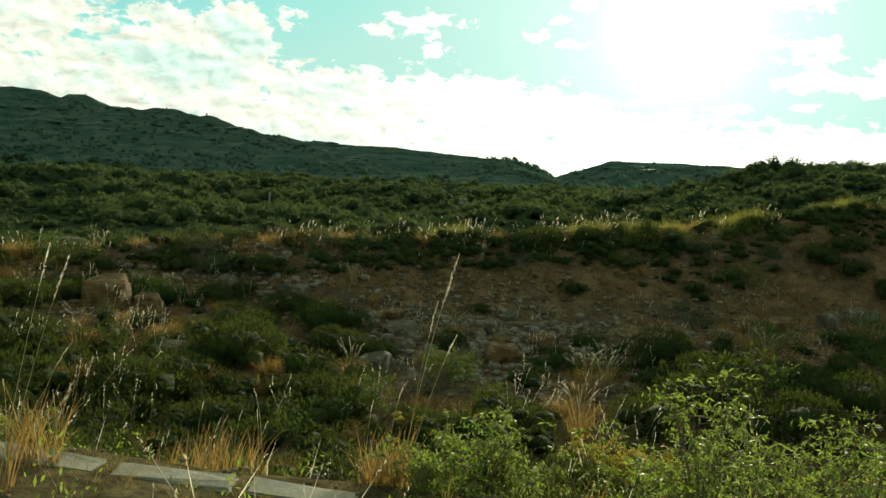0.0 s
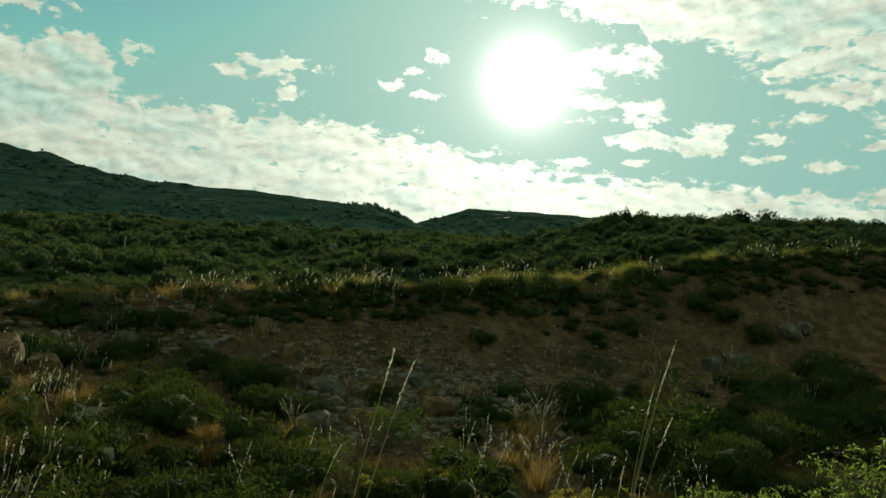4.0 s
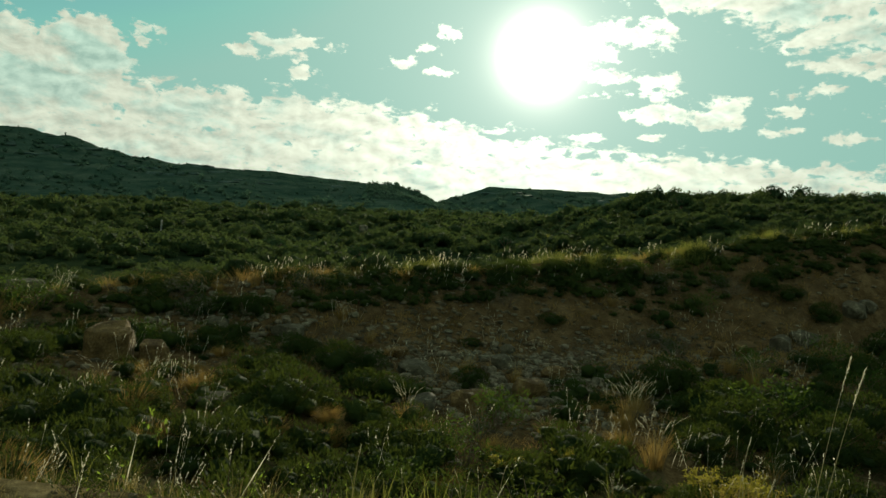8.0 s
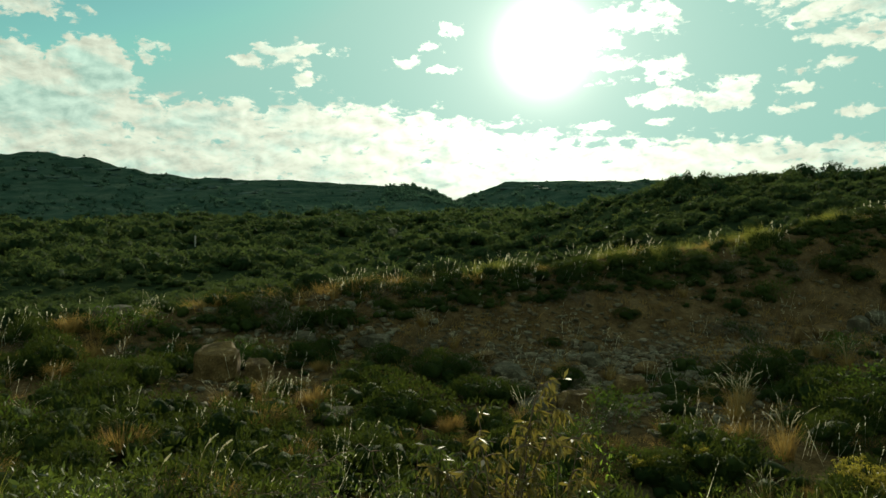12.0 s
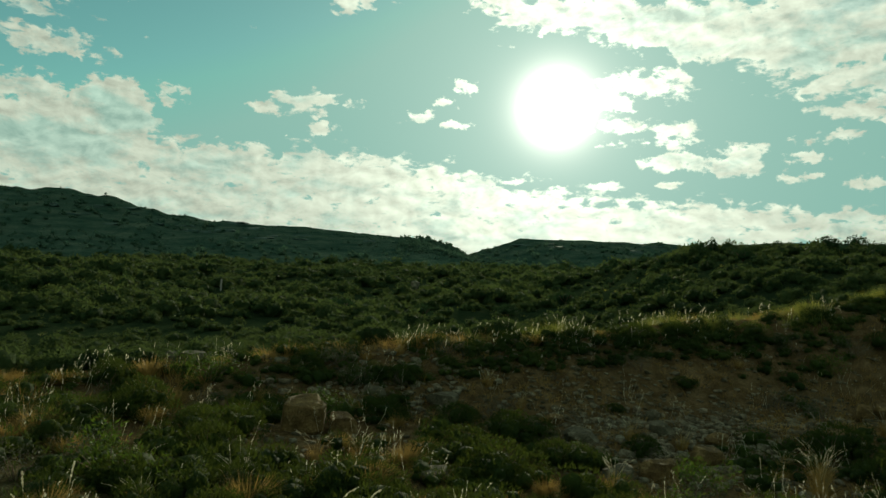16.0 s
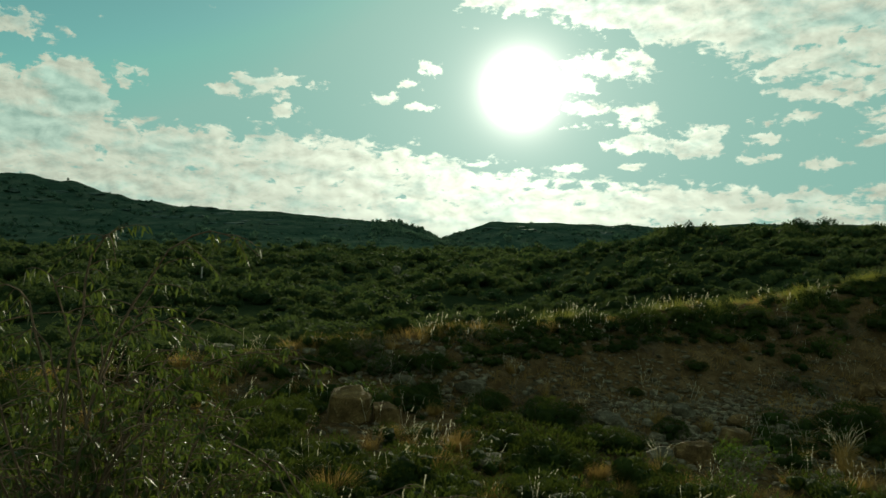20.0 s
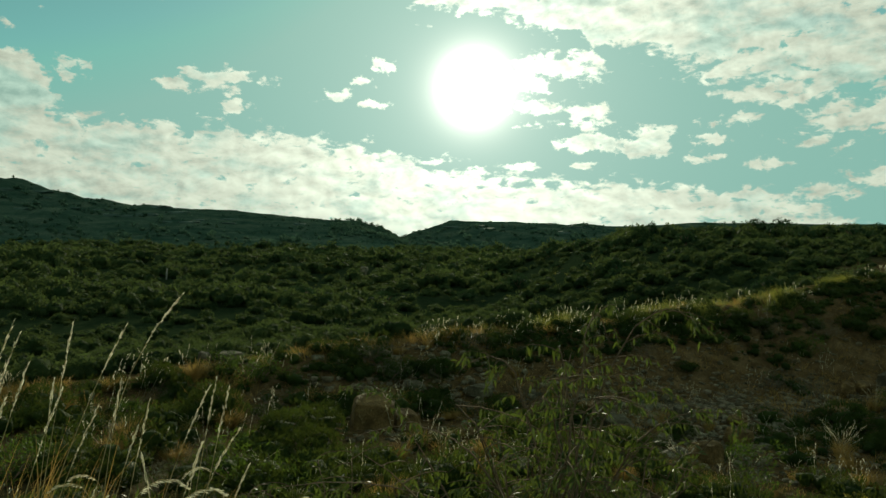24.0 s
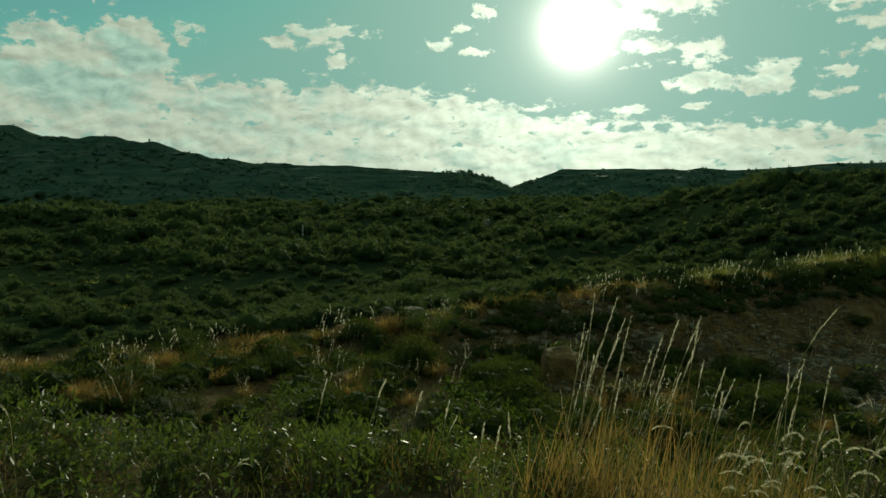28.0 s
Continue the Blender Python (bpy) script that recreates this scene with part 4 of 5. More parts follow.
# ---- bushes and grass tussocks on the slope ----
def bush(name, seed, leaves, leaf, mat, label, category="bush", tall=0.9, lumps=9, twig=M_TWIG, aspect=0.55, dense=False):
    """A shrub about 1 m in radius: stems and foliage."""
    r = np.random.default_rng(seed)
    root = tagged(new(name), label, category)
    parts = []
    for _ in range(9):
        a, s, h = r.uniform(0, 2 * math.pi), r.uniform(0.2, 0.75), r.uniform(0.5, 1.0) * tall
        parts.append(tube([(0.05 * math.cos(a), 0.05 * math.sin(a), -0.08), (s * 0.45 * math.cos(a), s * 0.45 * math.sin(a), h * 0.5), (s * math.cos(a + 0.3), s * math.sin(a + 0.3), h)], [0.022, 0.014, 0.004], 4))
    mesh_object("branchwork", *joined(parts), twig, root)
    v, f = scrub_shape(r, lumps, leaves, leaf, 0.66, 0.15, 0.8) if dense else shrub_shape(r, leaves, leaf, lumps, tall, aspect)
    mesh_object("foliage", v, f, mat, root)
    return root


def tussock(name, seed, blades, mat, label, heads=0, spread_by=0.45, width=0.012):
    """A grass tussock about 1 m high: a fan of blades, and seed heads on thin stalks."""
    r = np.random.default_rng(seed)
    root = tagged(new(name), label, "grass tussock")
    mesh_object("leaf_fan", *tuft_shape(r, blades, 0.8, width, spread_by, 0.16), mat, root)
    for _ in range(heads):
        plume_stalk(root, r, r.uniform(0.8, 1.2), r.normal(0, 0.16), r.normal(0, 0.16), r.uniform(0.05, 0.3), 46)
    return root


def plume_stalk(root, r, height, lean_x, lean_y, droop, spikelets, at=(0, 0), head=0.26, fat=1.0):
    """A thin stalk with a feathery seed head."""
    s = np.linspace(0, 1, 9)
    a = math.atan2(lean_y, lean_x)
    x = at[0] + height * (lean_x * s + droop * math.cos(a) * s ** 3.5)
    y = at[1] + height * (lean_y * s + droop * math.sin(a) * s ** 3.5)
    z = height * (s - (0.55 if droop < 0.4 else 1.15) * droop * s ** 4)
    pts = np.stack([x, y, z], -1)
    if droop > 0.4:
        # a hooked head: straight below, curling over at the top
        s = np.linspace(0, 1, 15)
        turn = 0.12 + 4.4 * droop * np.clip((s - 0.66) / 0.34, 0, 1) ** 1.1
        a = r.uniform(-0.9, 0.9) + (math.pi if r.uniform() < 0.25 else 0)
        run = np.concatenate([[0], np.cumsum((np.sin(turn[1:]) + np.sin(turn[:-1])) / 28)]) * height
        z = np.concatenate([[0], np.cumsum((np.cos(turn[1:]) + np.cos(turn[:-1])) / 28)]) * height
        pts = np.stack([at[0] + math.cos(a) * run, at[1] + math.sin(a) * run, z], -1)
    stalk = mesh_object("stalk", *tube(pts, np.linspace(0.0026, 0.0012, len(pts)), 4), M_STEM, root)
    u = 1 - head + head * r.uniform(0, 1, spikelets)
    p = np.stack([np.interp(u, s, pts[:, i]) for i in range(3)], -1)
    d = unit(pts[-1] - pts[-3])
    taper = np.sin(np.clip((u - 1 + head) / head, 0.04, 1) * 2.7) ** 0.7
    way = unit(d + r.normal(size=(spikelets, 3)) * 0.12)
    ln = 0.024 * fat * min(1.0, height / 0.8) * (0.5 + 0.7 * taper) * r.uniform(0.7, 1.4, spikelets)
    mesh_object("seed_head", *leaf_quads(p + r.normal(size=(spikelets, 3)) * 0.0024 * fat * taper[:, None], way, ln, 0.0046 * fat, r), M_PLUME, stalk)


SLOPE = "on the stony slope"
protos = {
    "dark": [bush("dark_bush", 700 + k, 2200, 0.085, M_BUSH, f"rounded dark green evergreen bush {SLOPE}", dense=True, lumps=8) for k in range(4)],
    "grey": [bush("grey_bush", 720 + k, 800, 0.085, M_GREY, f"half-dry grey-brown twiggy bush {SLOPE}", aspect=0.2) for k in range(3)],
    "fresh": [bush("green_bush", 740 + k, 800, 0.11, M_BRIGHT, f"fresh green leafy bush {SLOPE}", tall=1.0, aspect=0.3) for k in range(3)],
    "dry": [tussock("dry_tussock", 760 + k, 480, M_DRY, f"dense orange-brown dry grass tussock {SLOPE}", 0, 0.6, 0.016) for k in range(3)],
    "straw": [tussock("straw_tussock", 780 + k, 150, M_DRY, f"orange-brown grass tussock with pale seed heads {SLOPE}", 15, 0.24, 0.010) for k in range(3)],
}
GROUPS = {"dark": "bushes on the slope", "grey": "bushes on the slope", "fresh": "bushes on the slope", "dry": "grass tussocks", "straw": "grass tussocks"}
# kind, x, y, radius, height factor
DRY_SPOTS = [(-8.9, 15.9, 1.0, 0.9), (-8.2, 18.4, 0.95, 0.8), (-8.0, 14.4, 0.9, 0.9), (-7.9, 14.2, 0.8, 0.8), (-19.1, 22.9, 0.9, 0.8), (-20.6, 22.6, 1.0, 0.8),
             (-9.4, 17.1, 0.8, 0.8), (-17.0, 16.6, 0.9, 0.8), (-21.1, 19.2, 1.1, 0.9), (-19.3, 19.6, 0.9, 0.9), (-26.9, 18.4, 1.2, 0.8), (-23.0, 19.0, 1.1, 0.8),
             (2.3, 18.1, 0.85, 1.0), (-2.9, 16.7, 0.9, 0.8)]
STRAW_SPOTS = [(2.95, 19.15, 0.9, 1.0), (-0.32, 6.5, 0.5, 1.0), (-0.05, 6.45, 0.5, 1.1), (7.7, 22.2, 1.0, 1.0), (-1.2, 22.7, 0.9, 1.0), (2.5, 18.6, 0.95, 1.2), (-14.6, 25.0, 0.7, 1.0), (-8.7, 27.0, 0.9, 1.1), (2.1, 15.4, 1.1, 1.1), (-3.1, 17.6, 1.0, 1.0), (0.2, 22.0, 0.8, 1.0),
               (3.1, 19.5, 1.0, 1.1), (7.6, 23.5, 0.9, 1.1), (-9.4, 18.3, 0.8, 1.0), (-10.4, 18.0, 0.8, 0.9)]
FRESH_SPOTS = [(-0.7, 19.3, 0.6, 1.0), (-0.9, 17.9, 0.75, 1.2), (-1.9, 15.4, 0.8, 0.9), (0.1, 15.6, 0.6, 0.9), (8.1, 23.1, 0.85, 1.0), (-15.6, 24.4, 0.8, 0.8),
               (-14.7, 23.9, 0.95, 0.9), (-13.2, 19.6, 0.6, 1.0), (6.4, 18.5, 1.2, 0.9), (11.7, 24.2, 1.1, 0.8), (10.5, 21.0, 0.9, 0.9)]
DARK_SPOTS = [(-11.4, 12.7, 0.8, 0.9), (-12.7, 16.9, 0.9, 1.0), (-12.4, 19.0, 0.9, 0.9), (-13.4, 18.3, 1.0, 0.9), (-5.1, 21.9, 1.2, 0.8), (-5.9, 18.1, 1.3, 0.8),
              (-4.2, 19.6, 1.0, 0.8), (4.7, 21.5, 1.2, 0.9), (-15.6, 20.4, 1.1, 1.0), (-6.7, 23.0, 1.0, 0.8), (-4.3, 22.2, 1.0, 0.7), (-19.8, 20.0, 1.0, 0.9),
              (3.2, 31.0, 0.7, 0.9), (6.6, 31.0, 0.9, 0.8), (5.2, 19.3, 1.1, 0.9), (13.0, 22.4, 1.3, 0.9), (15.0, 26.0, 1.4, 0.8), (-6.6, 20.2, 1.1, 0.7),
              (-11.9, 22.6, 0.8, 0.8), (-9.0, 23.0, 0.9, 0.8)]
FOOT_SPOTS = [(6.0, 20.6, 1.2, 0.6), (7.6, 19.8, 1.2, 0.7), (4.8, 17.4, 1.3, 0.8), (6.6, 16.4, 1.2, 0.9), (8.4, 17.9, 1.3, 0.9), (10.6, 19.0, 1.4, 0.8),
              (3.7, 16.2, 1.0, 0.8), (12.2, 19.6, 1.4, 0.8)]
GREY_SPOTS = [(0.9, 28.6, 0.9, 0.8), (3.0, 25.4, 0.9, 0.7), (6.5, 25.5, 1.0, 0.8), (-10.8, 26.0, 0.9, 0.8), (-7.0, 27.2, 0.8, 0.8), (10.5, 30.0, 1.0, 0.8)]
PLANTS = [(kind, *spot) for kind, spots in (("dry", DRY_SPOTS), ("straw", STRAW_SPOTS), ("fresh", FRESH_SPOTS), ("dark", DARK_SPOTS + FOOT_SPOTS), ("grey", GREY_SPOTS)) for spot in spots]
rng = np.random.default_rng(23)
tries = 0
while len(PLANTS) < 330 and tries < 6000:
    tries += 1
    x, y = rng.uniform(-27, 17), rng.uniform(8.2, 31)
    if y > crest_y(x) - 0.8 or not in_view(np.array(x), np.array(y), 2):
        continue
    bare = math.exp(-((x - 2.5) / 9.0) ** 4 - ((y - 25.5) / 4.6) ** 4)
    if rng.uniform() < bare * 0.97:
        continue
    s = rng.uniform(0.5, 1.25)
    if any((x - p[1]) ** 2 + (y - p[2]) ** 2 < (0.55 * (s + p[3])) ** 2 for p in PLANTS) or any((x - b[0]) ** 2 + (y - b[1]) ** 2 < (0.6 * b[2] + 0.5 * s) ** 2 or (abs(x - b[0] + 0.5 * (b[1] - y) / 2) < 0.7 * b[2] and 0 < b[1] - y < 2.2) for b in BOULDERS[:16]):
        continue
    kind = rng.choice(["dark", "grey", "fresh", "dry", "straw"], p=[0.30, 0.11, 0.05, 0.33, 0.21])
    if kind == "dark" and x < -10.5 and rng.uniform() < 0.25:
        kind = "dry" if x < -15 else "fresh"
    PLANTS.append((str(kind), x, y, s * (0.95 if kind == "dry" else 0.75 if kind == "straw" else 0.86), rng.uniform(0.65, 1.0)))
for i, (kind, x, y, s, h) in enumerate(PLANTS):
    some = protos[kind]
    tagged(put(some[i % len(some)], x, y, s, i * 2.4, 0.03, h), group=GROUPS[kind])
rng = np.random.default_rng(29)
for i in range(60):
    x = rng.uniform(-20, 5)
    tagged(put(protos["dark"][i % 4], x, float(verge_edge(x)) + rng.uniform(1.4, 5.2), rng.uniform(0.28, 0.62), i * 2.4, 0.03, rng.uniform(0.7, 1.1)), group=GROUPS["dark"])
for some in protos.values():
    for p in some:
        drop(p)

# ---- grass along the crest and between the bushes ----
rng = np.random.default_rng(31)
tufts = [tuft_shape(rng, 14, 1.0, 0.022, 0.42, 0.18) for _ in range(6)]
x = rng.uniform(-36, 28, 3400)
y = crest_y(x) + rng.normal(0.3, 0.75, len(x))
k = rough(x, y, 2.0, 91, 2) > 0.05
x, y = x[k], y[k]
n = len(x)
cover("crest_grass", "sunlit yellow-green grass along the top of the bank", M_GRASS, tufts, x[: n // 2], y[: n // 2], rng.uniform(0.25, 0.65, n // 2) * (1 + 0.7 * rough(x[: n // 2], y[: n // 2], 3.4, 95, 2)) * np.interp(x[: n // 2], [-5, 3, 6, 10, 14], [0.8, 1.0, 1.15, 1.1, 0.9]), rng.uniform(0.7, 1.1, n // 2), rng, "grass")
cover("crest_straw", "dry straw grass along the top of the bank", M_DRY, tufts, x[n // 2:], y[n // 2:], rng.uniform(0.2, 0.55, n - n // 2) * (1 + 0.8 * rough(x[n // 2:], y[n // 2:], 2.2, 98, 2)), rng.uniform(0.7, 1.0, n - n // 2), rng, "grass")
thin = [tuft_shape(rng, 13, 1.0, 0.022, 0.5, 0.22) for _ in range(6)]
x, y = rng.uniform(-30, 18, 4600), rng.uniform(6.5, 31, 4600)
k = (y < crest_y(x)) & (rng.uniform(0, 1, len(x)) > 0.9 * np.exp(-((x - 0.5) / 6.5) ** 2 - ((y - 24.5) / 3.4) ** 2))
x, y = x[k], y[k]
h = len(x) * 7 // 10
cover("slope_grass", "thin dry grass between the bushes of the slope", M_DRY, thin, x[:h], y[:h], rng.uniform(0.15, 0.42, h), rng.uniform(0.6, 1.0, h), rng, "grass")
low_protos = [scrub_shape(rng, 3, 250, 0.13, 0.68, 0.13, 0.9) for _ in range(8)]
herb_shapes = [shrub_shape(rng, 46, 0.12, 6, 0.9, 0.36) for _ in range(6)]
cover("slope_herbs", "low green herbs between the bushes of the slope", M_BUSH, herb_shapes, x[h:], y[h:], rng.uniform(0.12, 0.38, len(x) - h), rng.uniform(0.6, 1.0, len(x) - h), rng, "herbs")
x, y = rng.uniform(-30, 18, 2200), rng.uniform(10, 32, 2200)
bare = np.exp(-((x - 1.5) / 7.0) ** 2 - ((y - 25) / 3.2) ** 2)
k = (y < crest_y(x) - 0.2) & (rng.uniform(0, 1, len(x)) > 0.97 * bare) & (rough(x, y, 3.0, 71, 2) > np.where((y > crest_y(x) - 9) & (x > -7), 0.38, -0.28))
for b in BOULDERS[:16]:
    k &= ~((np.abs(x - b[0]) < 0.75 * b[2]) & (y > b[1] - 1.8) & (y < b[1] + 0.6))
x, y = x[k], y[k]
cover("slope_scrub", "low dark scrub covering the slope", M_BUSH, low_protos, x, y, rng.uniform(0.2, 0.9, len(x)) * np.interp(y, [12, 16, 24], [0.9, 1.15, 0.85]), rng.uniform(0.6, 1.0, len(x)), rng, "scrub")
x, y = rng.uniform(-15, -2.5, 420), rng.uniform(7.5, 17.5, 420)
k = rough(x, y, 2.2, 73, 2) > -0.15
cover("gully_scrub", "dark leafy scrub filling the foot of the slope", M_BUSH, low_protos, x[k], y[k], rng.uniform(0.3, 0.75, k.sum()), rng.uniform(0.7, 1.1, k.sum()), rng, "scrub")
x = rng.uniform(-13, 24, 900)
y = crest_y(x) - rng.uniform(-0.1, 2.6, len(x))
k = rough(x, y, 2.4, 77, 2) > -0.35
x, y = x[k], y[k]
cover("bank_scrub", "dark low scrub hanging over the edge of the bank", M_BUSH, low_protos, x, y, rng.uniform(0.22, 0.62, len(x)), rng.uniform(0.6, 0.9, len(x)), rng, "scrub")


def seed_heads(name, label, x, y, low, high, rng, heads=11, fat=1.7):
    """Pale seed heads on stalks, scattered."""
    v, f = [], []
    n = len(x)
    z = land(x, y)
    hgt = rng.uniform(low, high, n)
    lean = rng.normal(0, 0.3, (n, 2)) + [0.15, 0]
    top = np.stack([x + lean[:, 0] * hgt, y + lean[:, 1] * hgt, z + hgt], -1)
    root = np.stack([x, y, z], -1)
    d = unit(top - root)
    a = leaf_quads(root, d, hgt, np.full(n, 0.006), rng)
    k = np.repeat(np.arange(n), heads)
    u = rng.uniform(0, 1, len(k))
    p = top[k] - d[k] * (u * hgt[k] * 0.24)[:, None]
    b = leaf_quads(p, unit(d[k] + rng.normal(size=(len(k), 3)) * 0.35), rng.uniform(0.02, 0.05, len(k)) * fat ** 0.5, np.full(len(k), 0.012 * fat), rng)
    return tagged(mesh_object(name, *joined([a, b]), M_PLUME), label, "grass", kind="stuff")


# brown grass on the red bank, in patches
x, y = rng.uniform(-9, 16, 3400), rng.uniform(16, 32, 3400)
k = (y < crest_y(x) - 0.6) & (rough(x, y, 2.2, 93, 2) > 0.0)
x, y = x[k], y[k]
cover("brown_grass", "fine brown dry grass growing in patches on the bank", M_DRY, thin, x, y, rng.uniform(0.2, 0.6, len(x)), rng.uniform(0.6, 1.0, len(x)), rng, "grass")
x, y = rng.uniform(-8, 16, 2200), rng.uniform(18, 32, 2200)
k = (y < crest_y(x) - 0.6) & (rough(x, y, 1.6, 89, 2) > -0.1)
x, y = x[k], y[k]
cover("bank_herbs", "small dull green herbs between the stones of the bank", M_GREY, herb_shapes, x, y, rng.uniform(0.1, 0.3, len(x)), rng.uniform(0.6, 1.0, len(x)), rng, "herbs")
# dry grass spilling over the upper bank, in patches
x = rng.uniform(-32, -6, 2000)
y = crest_y(x) - rng.uniform(0, 1, len(x)) ** 1.4 * 5.5
k = rough(x, y, 2.0, 97, 2) > 0.12
x, y = x[k], y[k]
cover("bank_grass", "orange-brown dry grass spilling over the edge of the bank", M_DRY, thin, x, y, rng.uniform(0.3, 0.85, len(x)), rng.uniform(0.6, 1.0, len(x)), rng, "grass")
x = rng.uniform(-4, 18, 1500)
y = crest_y(x) + rng.normal(-0.3, 0.6, len(x))
k = rough(x, y, 2.4, 99, 2) > np.interp(x, [-4, 3, 6], [0.40, 0.30, 0.26])
x, y = x[k], y[k]
cover("crest_reeds", "tall yellow-green grass clumps on the top of the bank", M_GRASS, tufts, x, y, rng.uniform(0.5, 1.0, len(x)), rng.uniform(0.8, 1.1, len(x)), rng, "grass")
x = rng.uniform(-30, 22, 700)
clump = rough(x, x * 0, 2.2, 61, 2) > 0.12
x = x[clump]
seed_heads("crest_seed_heads", "pale seed heads catching the sun above the bank", x, crest_y(x) + rng.normal(-0.1, 1.0, len(x)), 0.25, 0.85, rng)
x, y = rng.uniform(-26, 16, 7000), rng.uniform(8, 31, 7000)
k = (y < crest_y(x)) & (rough(x, y, 1.3, 57, 2) > 0.30)
seed_heads("slope_seed_heads", "thin pale seed heads standing on the slope", x[k], y[k], 0.4, 0.95, rng, 11, 1.0)


# ---- the near verge ----
rng = np.random.default_rng(47)


def verge_points(n, x0=-19, x1=7, y_far=0.5):
    """Points on the verge, beyond the path."""
    x = rng.uniform(x0, x1, n)
    lo = np.interp(x, [-15, 1], [1.0, 3.7])
    hi = verge_edge(x) + y_far
    return x, lo + (hi - lo) * rng.uniform(0, 1, n)


fine_tufts = [tuft_shape(rng, 17, 1.0, 0.012, 0.6, 0.18) for _ in range(6)]
x, y = verge_points(1000, y_far=0.15)
k = (rough(x, y, 0.9, 83, 2) > -0.3) & ~((x > -4.2) & (rng.uniform(0, 1, len(x)) < 0.65))
x, y = x[k], y[k]
h = len(x) * 6 // 10
cover("verge_straw", "short dry straw grass matted over the verge", M_STRAW, fine_tufts, x[:h], y[:h], rng.uniform(0.05, 0.15, h), rng.uniform(0.6, 1.0, h), rng, "grass", 0.01)
cover("verge_grass", "short yellow-green grass on the verge", M_GRASS, fine_tufts, x[h:], y[h:], rng.uniform(0.06, 0.20, len(x) - h), rng.uniform(0.6, 1.0, len(x) - h), rng, "grass", 0.01)
x = rng.uniform(-2.8, 0.8, 230)
cover("kerb_grass", "dry grass growing over the concrete kerb", M_STRAW, fine_tufts, x, 4.84 + 0.145 * x + rng.normal(0, 0.15, 230), rng.uniform(0.07, 0.18, 230), rng.uniform(0.6, 1.0, 230), rng, "grass", 0.01)
x, y = rng.uniform(-7.5, -3.4, 130), rng.uniform(3.6, 4.9, 130)
cover("verge_stalks", "thin dry stalks on the stony verge", M_STRAW, fine_tufts, x, y, rng.uniform(0.1, 0.24, 130), rng.uniform(0.8, 1.2, 130), rng, "grass", 0.01)
herb_protos = [shrub_shape(rng, 60, 0.14, 6, 1.2, 0.36) for _ in range(6)]
x, y = verge_points(1400, y_far=1.6)
k = rng.uniform(0, 1, len(x)) < np.where((x > -6) & (x < -1.2), 0.14, np.where(x < -8, 0.6, 0.35))
x, y = x[k], y[k]
for side, mat in ((x >= -8, M_WEED), (x < -8, M_HANG)):
    u, v = x[side], y[side]
    cover("verge_herbs", "low leafy green herbs on the verge", mat, herb_protos, u, v, rng.uniform(0.07, 0.22, len(u)) * np.interp(u, [-17, -14, -12], [1.7, 1.6, 1.0]), rng.uniform(0.8, 1.5, len(u)), rng, "herbs", 0.01)


x, y = rng.uniform(-2.2, 1.5, 80), rng.uniform(6.0, 10.5, 80)
cover("bank_weeds", "leafy yellow-green weeds below the verge", M_WEED, herb_protos, x, y, rng.uniform(0.14, 0.34, 80), rng.uniform(0.9, 1.6, 80), rng, "herbs", 0.01)
upright = [tuft_shape(rng, 7, 1.0, 0.011, 0.14, 0.10) for _ in range(6)]
x = np.concatenate([rng.uniform(-3.6, -1.7, 22), rng.uniform(0.4, 1.4, 16), rng.uniform(-16.5, -4.0, 20)])
y = verge_edge(x) + rng.normal(0.25, 0.35, len(x))
cover("edge_blades", "tall upright yellow-green grass blades on the edge of the verge", M_GRASS, upright, x, y, rng.uniform(0.18, 0.45, len(x)), np.ones(len(x)), rng, "grass", 0.01)
x, y = verge_points(300)
k = (x < -4.5) | (x > -1.4) | (rng.uniform(0, 1, 300) < 0.3)
x, y = x[k], y[k]
seed_heads("verge_seed_heads", "thin pale grass stalks with seed heads on the verge", x, y, 0.12, 0.38, rng, 6, 0.35)


